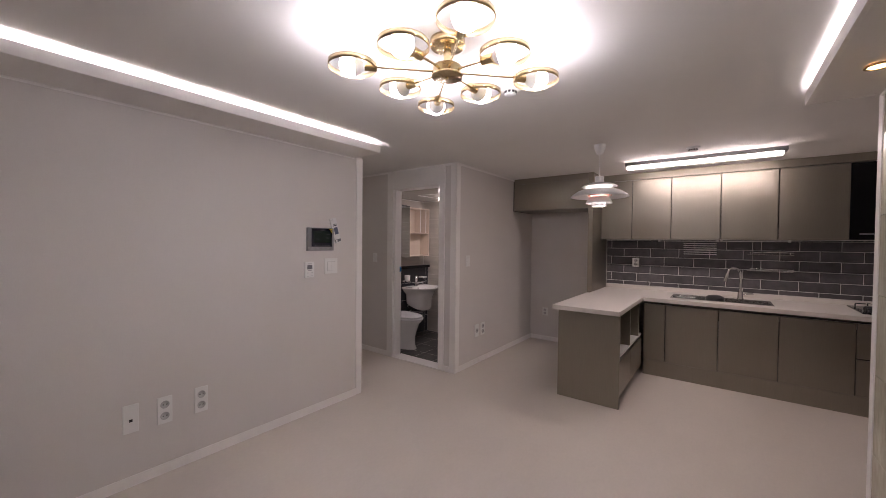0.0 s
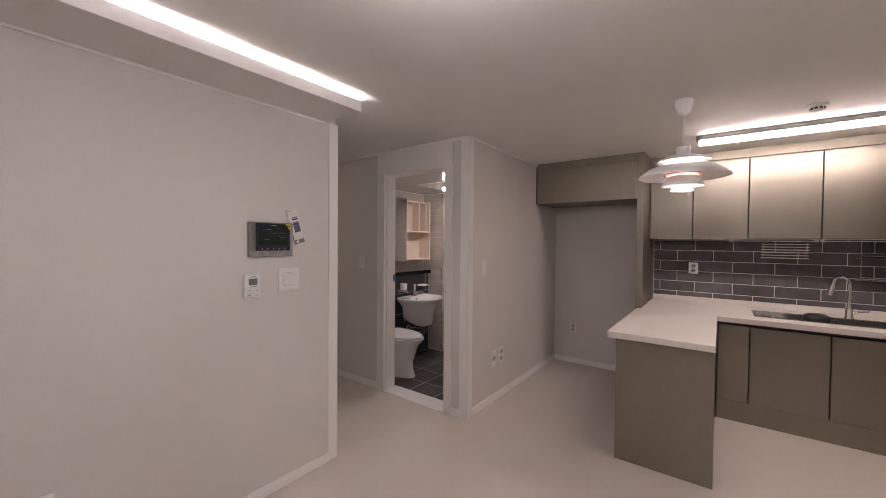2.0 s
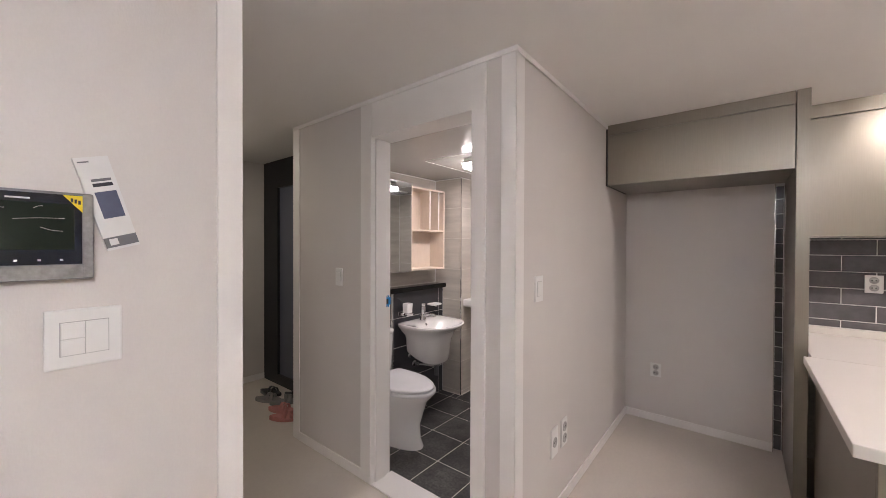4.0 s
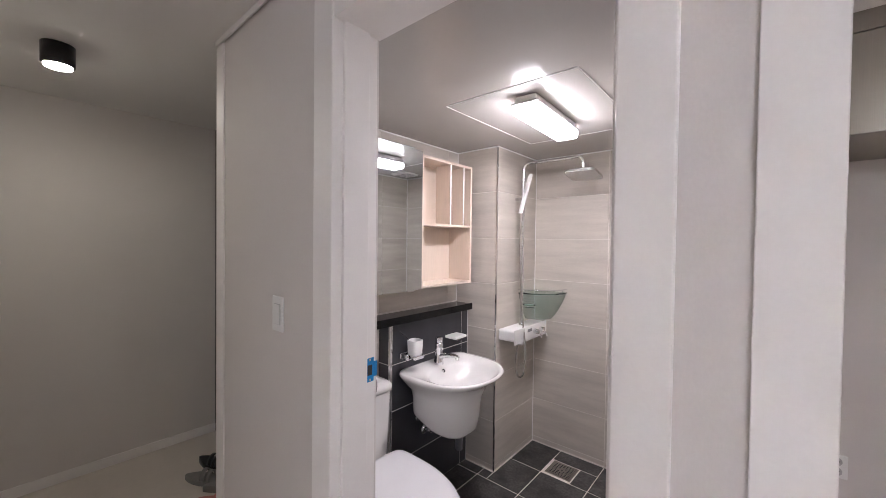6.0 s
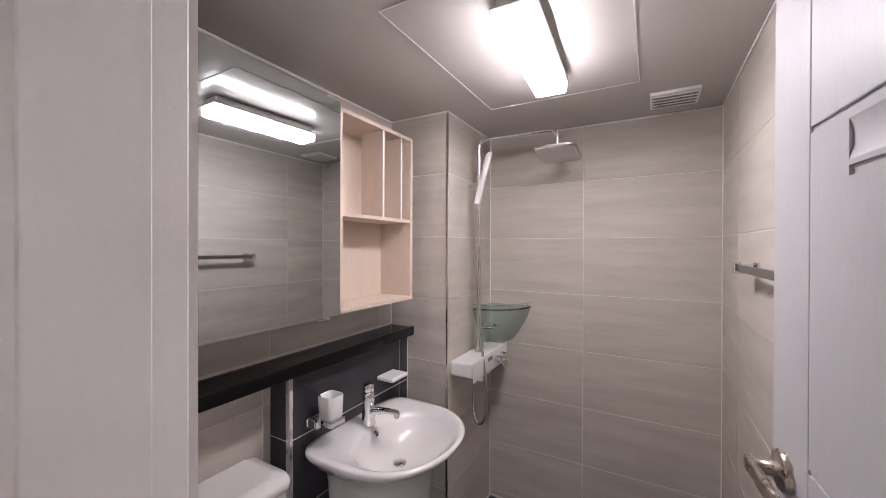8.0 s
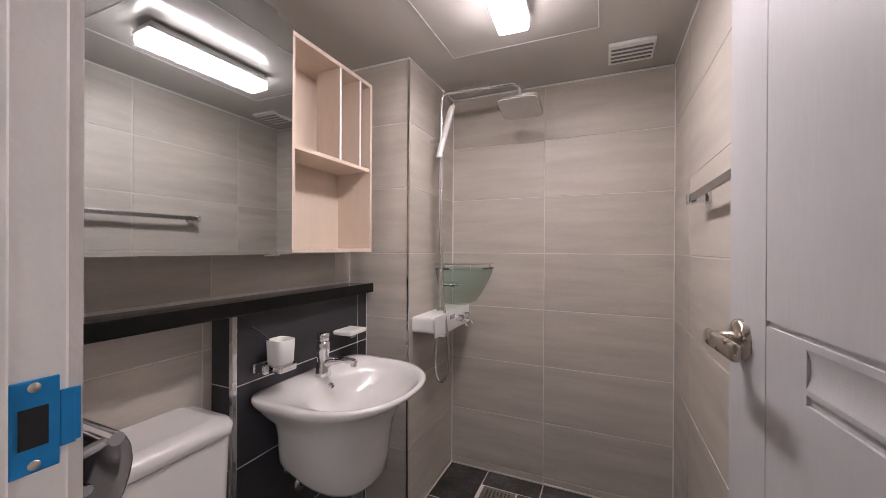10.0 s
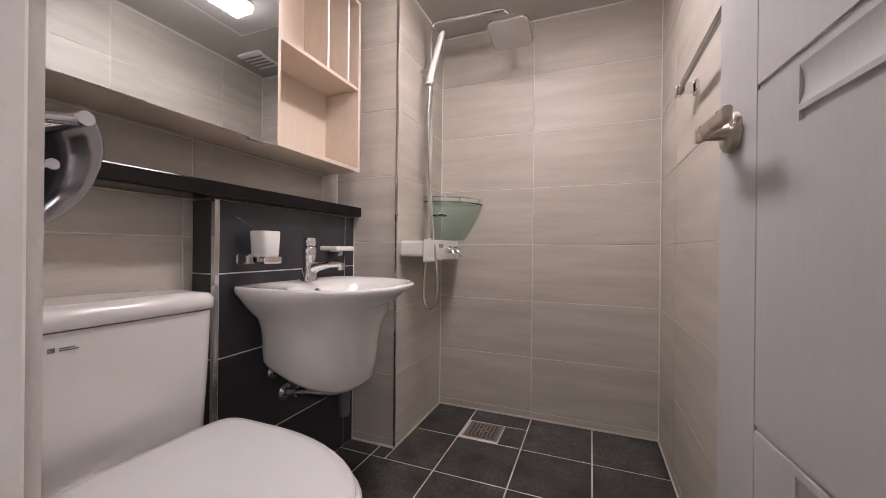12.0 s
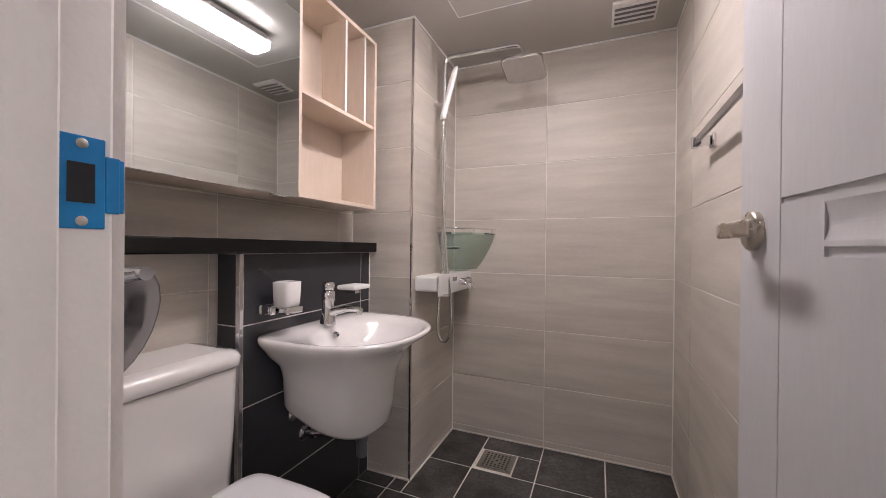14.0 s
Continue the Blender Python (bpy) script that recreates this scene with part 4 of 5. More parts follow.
part("mirror_door", box(CX1 - 0.006, CX1 - 0.001, 3.80, 3.955, CZ0 - 0.002, CZ1 + 0.016, 0.001, 1), MIRROR, mc, "narrow mirror strip")
part("grip", box(CX1 - 0.01, CX1 + 0.004, 3.84, 3.90, CZ0 - 0.010, CZ0 - 0.0045, 0.001), CHROME, mc)


# ---- basin ----
def dee(xb, yc, dep, hw, z, n=48, square=0.45, split=0.42, front=0.9):
    """A ring like a D: flat towards the wall, round in front."""
    ring = []
    cx = xb + dep * split
    for i in range(n):
        a = 2 * math.pi * i / n
        c, s = math.cos(a), math.sin(a)
        if c >= 0:
            ring.append(Vector((cx + dep * (1 - split) * c ** front, yc + hw * math.copysign(abs(s) ** front, s), z)))
        else:
            ring.append(Vector((cx - dep * split * abs(c) ** square, yc + hw * math.copysign(abs(s) ** square, s), z)))
    return ring


def oval(cx, cy, rx, ry, z, n=48):
    return [Vector((cx + rx * math.cos(2 * math.pi * i / n), cy + ry * math.sin(2 * math.pi * i / n), z)) for i in range(n)]


YC, XB = 4.108, -3.722
wb = thing("wash_basin", (-3.6, YC, 0.39), "white ceramic wash basin with a tapered half pedestal on the wall", "basin")


def apron(d, w, z, lift):
    """A ring of the half pedestal, its underside rising towards the wall."""
    ring = dee(XB, YC + 0.022, d + 0.014, w + 0.009, z - 0.006, 48, 0.4)
    return [p + Vector((0, 0, lift * max(0.0, (-3.43 - p.x) / 0.29))) for p in ring]


rings = [apron(d, w, z, k) for z, d, w, k in ((0.387, 0.268, 0.160, 0.105), (0.390, 0.292, 0.172, 0.105), (0.405, 0.303, 0.177, 0.10), (0.47, 0.314, 0.182, 0.075), (0.55, 0.322, 0.186, 0.04), (0.60, 0.334, 0.194, 0.015), (0.64, 0.354, 0.208, 0.0))]
rings += [dee(XB, YC, d, w, z, 48, 0.34) for z, d, w in ((0.675, 0.392, 0.236), (0.705, 0.440, 0.264), (0.722, 0.466, 0.281), (0.733, 0.477, 0.287), (0.741, 0.478, 0.287), (0.746, 0.471, 0.283))]
rings += [dee(XB + 0.015, YC, 0.448, 0.266, 0.7455, 48, 0.34), oval(-3.450, YC, 0.182, 0.236, 0.738), oval(-3.450, YC, 0.166, 0.218, 0.716), oval(-3.460, YC, 0.136, 0.18, 0.676), oval(-3.48, YC, 0.085, 0.115, 0.640), oval(-3.48, YC, 0.04, 0.05, 0.626), oval(-3.48, YC, 0.02, 0.02, 0.624)]
part("bowl", loft(rings), CERAMIC, wb)
part("drain", lathe([(0.026, 0.6265), (0.026, 0.630), (0.018, 0.632), (0.0005, 0.633)], (-3.48, YC, 0), 24), CHROME, wb)
part("overflow", tube([(-3.603, YC, 0.712), (-3.588, YC, 0.708)], 0.010, 16), CHROME, wb)
part("overflow_hole", tube([(-3.590, YC, 0.7087), (-3.5868, YC, 0.7077)], 0.006, 12), BLACK_PLASTIC, wb)
bf = thing("basin_faucet", (-3.632, 4.105, 0.744), "chrome single lever basin faucet", "faucet")
part("body", lathe([(0.030, 0.745), (0.030, 0.752), (0.027, 0.765), (0.023, 0.80), (0.021, 0.828), (0.024, 0.833), (0.024, 0.866), (0.018, 0.874), (0.0005, 0.876)], (-3.632, 4.105, 0), 28), CHROME, bf)
part("spout", loft([[c + Vector((0, w * math.cos(a), h * math.sin(a))) for a in [2 * math.pi * k / 16 for k in range(16)]] for c, w, h in ((Vector((-3.63, 4.107, 0.785)), 0.021, 0.026), (Vector((-3.595, 4.112, 0.800)), 0.018, 0.017), (Vector((-3.55, 4.118, 0.808)), 0.015, 0.011), (Vector((-3.51, 4.124, 0.808)), 0.013, 0.010), (Vector((-3.498, 4.126, 0.804)), 0.011, 0.009))]), CHROME, bf)
part("aerator", lathe([(0.010, 0.788), (0.011, 0.791), (0.011, 0.806)], (-3.507, 4.125, 0), 16), STEEL, bf)
part("lever", lathe([(0.019, 0.8745), (0.022, 0.878), (0.0225, 0.900), (0.020, 0.904), (0.0005, 0.9045)], (-3.632, 4.105, 0), 28), CHROME, bf, "round chrome knob lever")
tr = thing("drain_trap", (-3.6, 4.1, 0.28), "chrome and dark drain trap below the basin", "pipe")
part("collar", lathe([(0.019, 0.345), (0.021, 0.348), (0.021, 0.372), (0.019, 0.376), (0.019, 0.40)], (-3.51, 4.155, 0), 20), CHROME, tr)
part("bottle", lathe([(0.018, 0.252), (0.021, 0.256), (0.021, 0.305), (0.023, 0.308), (0.023, 0.345)], (-3.51, 4.155, 0), 20), GREY_PLASTIC, tr)
part("pipe", tube(bend([(-3.512, 4.153, 0.334), (-3.56, 4.13, 0.334), (-3.715, 4.085, 0.334)], 0.02), 0.014, 14), CHROME, tr)
part("nut", tube([(-3.70, 4.0895, 0.334), (-3.676, 4.0965, 0.334)], 0.020, 8), CHROME, tr)
part("wall_rose", lathe([(0.032, -3.7195), (0.032, -3.713), (0.018, -3.706)], (0, 4.082, 0.334), 24, "x"), CHROME, tr)
for y in (4.024, 4.095):
    vl = part("valve", tube(bend([(-3.719, y, 0.425), (-3.672, y, 0.425), (-3.672, y, 0.50)], 0.012), 0.010, 12), CHROME, tr)
    part("rose", lathe([(0.024, -3.7195), (0.022, -3.712), (0.011, -3.708)], (0, y, 0.425), 20, "x"), CHROME, vl)

hd = thing("cup_holder", (-3.719, 3.89, 0.835), "chrome holder with a white tumbler by the basin", "cup holder")
part("bracket", box(-3.7195, -3.70, 3.86, 3.935, 0.815, 0.845, 0.003), CHROME, hd)
part("band", box(-3.70, -3.655, 3.862, 3.882, 0.815, 0.845, 0.004), CHROME, hd)
part("cradle", box(-3.69, -3.612, 3.888, 3.958, 0.815, 0.839, 0.006), CHROME, hd)
bm = bmesh.new()
rings = []
for z, s, q in ((0.8395, 0.030, 0.9), (0.843, 0.034, 1), (0.917, 0.037, 1), (0.920, 0.035, 1), (0.917, 0.032, 1), (0.847, 0.029, 1)):
    ring = []
    for i in range(32):
        a = 2 * math.pi * i / 32
        c, sn = math.cos(a), math.sin(a)
        ring.append(Vector((-3.651 + s * math.copysign(abs(c) ** 0.5, c), 3.923 + s * math.copysign(abs(sn) ** 0.5, sn), z)))
    rings.append(ring)
single("tumbler", loft(rings, bm=bm), PLASTIC, "white square tumbler standing in the chrome holder", "cup")
single("toothbrush_rod", tube([(-3.712, 3.862, 0.965), (-3.68, 3.893, 0.928), (-3.655, 3.918, 0.850)], 0.003, 8), BLACK_PLASTIC, "thin black rod leaning out of the tumbler", "rod")
sd = thing("soap_dish", (-3.719, 4.31, 0.83), "white soap dish on a chrome bracket", "soap dish")
part("bracket", box(-3.7195, -3.66, 4.315, 4.345, 0.835, 0.855, 0.004), CHROME, sd)
part("dish", box(-3.715, -3.625, 4.255, 4.375, 0.856, 0.875, 0.008, 3), PLASTIC, sd)

# ---- toilet ----
TY = 3.545
wc = thing("toilet", (-3.5, TY, BZ0), "white two piece toilet with a closed lid", "toilet")
def slab_ring(x0, x1, hw, z, r=0.035, bow=0.012, n=8):
    """A rounded rectangle with a slightly bowed front."""
    out = []
    for cx, cy, a0 in ((x1 - r, hw - r, 0), (x0 + 0.006, hw - 0.006, 90), (x0 + 0.006, -hw + 0.006, 180), (x1 - r, -hw + r, 270)):
        rr = r if cx > (x0 + x1) / 2 else 0.006
        for k in range(n + 1):
            a = radians(a0 + 90 * k / n)
            x, y = cx + rr * math.cos(a), cy + rr * math.sin(a)
            if x > (x0 + x1) / 2:
                x += bow * (1 - (y / hw) ** 2)
            out.append(Vector((x, TY + y, z)))
    return out


TX = BX0 + 0.004
part("tank", loft([slab_ring(TX, x1, w, z) for z, x1, w in ((0.362, -3.645, 0.178), (0.37, -3.637, 0.183), (0.52, -3.631, 0.188), (0.698, -3.6255, 0.192))]), CERAMIC, wc)
part("tank_lid", loft([slab_ring(TX, x1, w, z) for z, x1, w in ((0.7005, -3.624, 0.191), (0.704, -3.618, 0.196), (0.728, -3.617, 0.197), (0.741, -3.626, 0.190), (0.747, -3.66, 0.160))]), CERAMIC, wc)


def wide(x0, x1, hw, z, n=48):
    """A toilet's outline, rounder in front than behind."""
    return dee(x0, TY, x1 - x0, hw, z, n, 0.6, 0.40, 1.0)


def flap(x0, x1, hw, z, n=48):
    """The lid's outline, straight and square behind."""
    return dee(x0, TY, x1 - x0, hw, z, n, 0.28, 0.34, 1.0)


part("bowl", loft([wide(-3.70, -3.140, 0.126, BZ0), wide(-3.70, -3.138, 0.128, -0.03), wide(-3.70, -3.165, 0.120, 0.02), wide(-3.70, -3.172, 0.126, 0.12), wide(-3.70, -3.140, 0.150, 0.22), wide(-3.72, -3.105, 0.172, 0.31), wide(-3.72, -3.066, 0.187, 0.345), wide(-3.72, -3.062, 0.188, 0.365)]), CERAMIC, wc)
part("seat", loft([wide(-3.575, -3.052, 0.186, 0.3655), wide(-3.58, -3.044, 0.195, 0.371), wide(-3.58, -3.044, 0.195, 0.390), wide(-3.578, -3.050, 0.191, 0.394)]), SEAT_PLASTIC, wc)
part("lid", loft([flap(-3.572, -3.066, 0.186, 0.3965), flap(-3.576, -3.057, 0.193, 0.401), flap(-3.576, -3.057, 0.193, 0.411), flap(-3.568, -3.066, 0.187, 0.418), flap(-3.545, -3.10, 0.165, 0.4225), flap(-3.47, -3.2, 0.09, 0.424)]), SEAT_PLASTIC, wc)
for s in (-1, 1):
    part("hinge", tube([(-3.588, TY + s * 0.08 - 0.02, 0.388), (-3.588, TY + s * 0.08 + 0.02, 0.388)], 0.010, 12), SEAT_PLASTIC, wc)
for y0, y1, z0, z1 in ((3.393, 3.404, 0.661, 0.670), (3.410, 3.434, 0.6665, 0.6685), (3.410, 3.440, 0.6620, 0.6640)):
    bm = bmesh.new()
    for k in range(6):
        ya, yb = y0 + (y1 - y0) * k / 6, y0 + (y1 - y0) * (k + 0.8) / 6
        xf = -3.6268 + 0.012 * (1 - (((ya + yb) / 2 - TY) / 0.190) ** 2)
        bx(bm, xf - 0.002, xf + 0.0003, ya, yb, z0, z1)
    part("text_bar" if y0 > 3.405 else "logo_mark", bm, GREY_PLASTIC, wc)

tp = thing("paper_holder", (-3.24, BY0, 0.98), "chrome toilet paper holder with a curved cover", "paper holder")
part("wall_plate", box(-3.315, -3.185, BY0 + 0.0005, BY0 + 0.010, 0.965, 1.015, 0.003), CHROME, tp)
part("hinge_bar", tube([(-3.325, 3.245, 1.004), (-3.172, 3.245, 1.004)], 0.008, 14), CHROME, tp)
for x in (-3.318, -3.182):
    part("arm", tube([(x, BY0 + 0.008, 0.992), (x, 3.243, 1.002)], 0.006, 10), CHROME, tp)
arc = [(3.246, 1.008), (3.256, 1.002), (3.261, 0.990), (3.263, 0.972), (3.260, 0.955), (3.254, 0.936), (3.246, 0.920), (3.235, 0.905), (3.221, 0.892), (3.203, 0.882)]
bm = bmesh.new()
loft([[Vector((-3.322, y, z)), Vector((-3.176, y, z)), Vector((-3.176, y - 0.0022, z - 0.001)), Vector((-3.322, y - 0.0022, z - 0.001))] for y, z in arc], bm=bm)
part("cover", bm, CHROME_DARK_REFLECTION, tp, "curved polished metal cover, dark reflections put into its grey")
# added sheet filling the cover's outline, coloured like its inner reflection
reflection_fill = [Vector((0, y, z)) for y, z in arc] + [Vector((0, 3.200, 0.93)), Vector((0, 3.205, 1.0))]
bm = loft([[p + Vector((-3.3245, 0, 0)) for p in reflection_fill], [p + Vector((-3.3225, 0, 0)) for p in reflection_fill]])
for f in bm.faces:
    f.smooth = False
part("reflection_fill", bm, COVER_REFLECTION, tp, "added grey sheet, painted as the reflection inside the cover")
part("roller", tube([(-3.312, 3.225, 0.952), (-3.188, 3.225, 0.952)], 0.006, 10), CHROME, tp)

# ---- shower ----
shw = thing("shower_set", (-3.43, 4.75, 0.82), "rain shower set with white mixer shelf and hand shower", "shower")
part("mixer_shelf", box(COLX + 0.001, -3.368, 4.533, 4.98, 0.832, 0.905, 0.012, 3), PLASTIC, shw, "white mixer shelf")
part("front_panel", box(-3.3675, -3.362, 4.528, 4.985, 0.815, 0.912, 0.0025), PLASTIC, shw, "white front panel")
part("hose_hook", box(-3.40, -3.352, 4.60, 4.628, 0.806, 0.8145, 0.003), PLASTIC, shw)
for y in (4.80, 4.885):
    kn = part("knob", tube([(-3.362, y, 0.865), (-3.335, y, 0.865), (-3.330, y, 0.865)], 0.018, 20), CHROME, shw)
    part("grip", tube([(-3.338, y, 0.865), (-3.315, y - 0.004, 0.845), (-3.305, y - 0.006, 0.828)], 0.006, 10), CHROME, kn)
part("key_panel", box(-3.3618, -3.3605, 4.70, 4.76, 0.872, 0.892), GREY_PLASTIC, shw)
RX, RY = -3.43, 4.737
part("riser", tube(bend([(RX, RY, 0.905), (RX, RY, 2.012), (-3.042, 4.778, 2.022), (-3.038, 4.782, 1.935)], 0.045, 6), 0.0105, 14), CHROME, shw)
part("riser_foot", lathe([(0.018, 0.905), (0.018, 0.918), (0.011, 0.924)], (RX, RY, 0), 20), CHROME, shw)
part("wall_bracket", tube([(COLX + 0.001, RY, 1.775), (RX, RY, 1.775)], 0.010, 12), CHROME, shw)
head = bmesh.new()
bx(head, -0.098, 0.098, -0.098, 0.098, -0.006, 0.006)
es = [e for e in head.edges if abs(e.verts[0].co.z - e.verts[1].co.z) > 0.005]
bmesh.ops.bevel(head, geom=es, offset=0.035, segments=6, affect="EDGES", profile=0.5)
hm = Matrix.Translation((-3.038, 4.783, 1.905)) @ Matrix.Rotation(radians(-10.4), 4, "X")
bmesh.ops.transform(head, matrix=hm, verts=head.verts)
hd2 = part("rain_head", head, STEEL, shw, "square chrome rain head")
face = bmesh.new()
bx(face, -0.092, 0.092, -0.092, 0.092, -0.0085, -0.0062)
es = [e for e in face.edges if abs(e.verts[0].co.z - e.verts[1].co.z) > 0.002]
bmesh.ops.bevel(face, geom=es, offset=0.03, segments=6, affect="EDGES", profile=0.5)
bmesh.ops.transform(face, matrix=hm, verts=face.verts)
part("nozzle_plate", face, GREY_LIGHT, hd2)
part("ball_joint", lathe([(0.014, 1.905), (0.018, 1.915), (0.014, 1.940)], (-3.038, 4.783, 0), 16), CHROME, shw)
part("slider", tube([(RX, RY - 0.02, 1.70), (RX + 0.02, RY - 0.045, 1.70)], 0.016, 14), CHROME, shw)
hs = []
for s, w, d in ((0.0, 0.013, 0.012), (0.3, 0.016, 0.012), (0.5, 0.024, 0.012), (0.75, 0.031, 0.012), (0.95, 0.031, 0.011), (1.0, 0.025, 0.008)):
    c = Vector((-3.414, 4.672, 1.672)).lerp(Vector((-3.362, 4.710, 1.930)), s)
    hs.append([c + Vector((0.3 * d * math.sin(a) - 0.35 * w * math.cos(a) * 0, 0, 0)) + Vector((0.75, 0.66, 0)) * d * math.sin(a) + Vector((-0.66, 0.75, 0)) * w * math.cos(a) for a in [2 * math.pi * i / 20 for i in range(20)]])
part("hand_shower", loft(hs), PLASTIC, shw, "white hand shower")
hose = [(-3.413, 4.687, 1.665), (-3.415, 4.68, 1.45), (-3.40, 4.67, 1.2), (-3.375, 4.655, 0.95), (-3.345, 4.64, 0.74), (-3.35, 4.63, 0.62), (-3.385, 4.63, 0.585), (-3.415, 4.645, 0.63), (-3.425, 4.67, 0.74), (-3.425, 4.69, 0.827)]
part("hose", tube(spline(hose, 8), 0.0065, 10), STEEL, shw)
part("soap_ring", lathe([(0.050, 1.040), (0.053, 1.043), (0.050, 1.046), (0.047, 1.043), (0.050, 1.040)], (-3.39, 4.765, 0), 28, caps=(False, False)), CHROME, shw)
part("soap_dish", lathe([(0.0005, 1.030), (0.035, 1.032), (0.046, 1.042), (0.044, 1.044), (0.034, 1.035), (0.0005, 1.033)], (-3.39, 4.765, 0), 28), GLASS_GREEN, shw)
gs = thing("glass_shelf", (-3.4, 4.95, 1.11), "green tinted glass corner shelf with a chrome rail", "shelf")
pts = [Vector((COLX + 0.002, BY1 - 0.002, 0))] + [Vector((COLX + 0.002 + 0.25 * math.cos(a), BY1 - 0.002 - 0.25 * math.sin(a), 0)) for a in [math.pi / 2 * k / 16 for k in range(17)]]
part("glass", loft([[p + Vector((0, 0, 1.112)) for p in pts], [p + Vector((0, 0, 1.120)) for p in pts]]), GLASS_GREEN, gs)
def quarter(r, z):
    return [Vector((COLX + 0.003 + r * math.cos(a), BY1 - 0.003 - r * math.sin(a), z)) for a in [math.pi / 2 * k / 16 for k in range(17)]]


skirt = bmesh.new()
for r0, z0, r1, z1 in ((0.244, 1.111, 0.232, 1.07), (0.232, 1.07, 0.208, 1.02), (0.208, 1.02, 0.172, 0.96), (0.172, 0.96, 0.140, 0.918)):
    loft([quarter(r0, z0) + quarter(r0 - 0.005, z0)[::-1], quarter(r1, z1) + quarter(r1 - 0.005, z1)[::-1]], (z0 > 1.1, z1 < 0.92), skirt)
curved = part("curved_front", skirt, GLASS_FROST, gs, "curved frosted green glass front")
curved.visible_shadow = False
part("rail", tube([p + Vector((0, 0, 1.142)) for p in pts[1:]], 0.004, 8), CHROME, gs)
for k in (3, 9, 15):
    part("post", tube([pts[k] * 0.985 + pts[0] * 0.015 + Vector((0, 0, 1.120)), pts[k] * 0.985 + pts[0] * 0.015 + Vector((0, 0, 1.142))], 0.004, 8), CHROME, gs)

# ---- towel bar ----
tb = thing("towel_bar", (BX1, 4.12, 1.39), "chrome towel bar on the tiled wall", "towel bar")
# grey metal carries the dark reflections of the chrome bar
part("bar", box(-2.414, -2.404, 3.83, 4.425, 1.379, 1.401, 0.002), CHROME_DARK_REFLECTION, tb)
for y in (3.86, 4.40):
    part("post", box(-2.4035, BX1 - 0.0125, y - 0.013, y + 0.013, 1.372, 1.402, 0.004), CHROME, tb)
    part("clasp", box(-2.420, -2.400, y + 0.0135, y + 0.034, 1.370, 1.408, 0.004), CHROME, tb)
    part("rose", box(BX1 - 0.012, BX1 - 0.0005, y - 0.020, y + 0.020, 1.366, 1.408, 0.004), CHROME, tb)

# ---- bathroom door, swung inward ----
LEAF_W, LEAF_T, LZ0, LZ1 = 0.660, 0.036, 0.030, 2.066
HINGE = Vector((-2.363, DW + 0.17, 0))
swing = Matrix.Translation(HINGE) @ Matrix.Rotation(radians(90 + 4.4), 4, "Z")
dr = thing("bathroom_door", tuple(HINGE), "white moulded bathroom door standing open inward", "door")
tagged(dr, kind="structure")


def leaf_box(u0, u1, d0, d1, z0, z1, b=0.0):
    """A box on the leaf: u along it from the hinge, d out of its room face."""
    bm = box(u0, u1, d0, d1, z0, z1, b)
    bmesh.ops.transform(bm, matrix=swing, verts=bm.verts)
    return bm


# local y positive faces the room (away from the wall)
G = 0.0045
PU0, PU1 = 0.150, 0.523
bands = [(LZ0, 0.092), (0.097, 0.603), (0.608, 1.112), (1.117, 1.625), (1.630, LZ1)]
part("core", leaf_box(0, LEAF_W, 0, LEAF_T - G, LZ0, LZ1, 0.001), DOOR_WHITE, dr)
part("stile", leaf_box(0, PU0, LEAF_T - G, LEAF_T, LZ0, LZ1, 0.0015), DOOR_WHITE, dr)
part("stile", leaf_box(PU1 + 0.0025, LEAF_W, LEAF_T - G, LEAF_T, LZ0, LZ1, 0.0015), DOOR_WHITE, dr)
SLOTS = {0.097: (0.545, 0.592), 0.608: (1.051, 1.101), 1.117: (1.562, 1.614)}
SU0, SU1 = PU0 + 0.012, 0.422
for z0, z1 in bands:
    a, b, c, d = PU0 + 0.004, PU1, z0 + 0.002, z1 - 0.002
    d0, d1 = LEAF_T - G, LEAF_T - 0.0002
    if z0 not in SLOTS:
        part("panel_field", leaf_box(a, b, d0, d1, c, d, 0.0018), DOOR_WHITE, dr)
        continue
    s0, s1 = SLOTS[z0]
    bm = box(a, b, d0, d1, c, s0 - 0.020)
    bx(bm, SU0, SU1, d0, d1, s0 - 0.007, s0)
    bx(bm, a, b, d0, d1, s1, d)
    bx(bm, a, SU0, d0, d1, s0 - 0.020, s1)
    bx(bm, SU1, b, d0, d1, s0 - 0.020, s1)
    bmesh.ops.transform(bm, matrix=swing, verts=bm.verts)
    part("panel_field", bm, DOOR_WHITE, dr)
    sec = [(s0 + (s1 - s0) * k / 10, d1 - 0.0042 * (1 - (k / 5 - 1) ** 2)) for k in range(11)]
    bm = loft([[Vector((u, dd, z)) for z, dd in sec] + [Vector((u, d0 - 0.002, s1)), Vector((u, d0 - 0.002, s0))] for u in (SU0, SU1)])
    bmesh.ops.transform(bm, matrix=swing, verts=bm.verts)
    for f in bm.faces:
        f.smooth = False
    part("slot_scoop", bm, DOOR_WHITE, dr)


def on_leaf(bm):
    bmesh.ops.transform(bm, matrix=swing, verts=bm.verts)
    return bm


HU, HZ = LEAF_W - 0.057, 1.072
hdl = part("door_handle", on_leaf(lathe([(0.034, LEAF_T), (0.034, LEAF_T + 0.009), (0.030, LEAF_T + 0.012), (0.0125, LEAF_T + 0.0125), (0.0115, LEAF_T + 0.048)], (HU, 0, HZ), 32, "y")), NICKEL, dr, "satin nickel lever handle")
lv = bmesh.new()
bx(lv, HU - 0.112, HU + 0.015, LEAF_T + 0.041, LEAF_T + 0.055, HZ - 0.014, HZ + 0.014, 0.0065, 3)
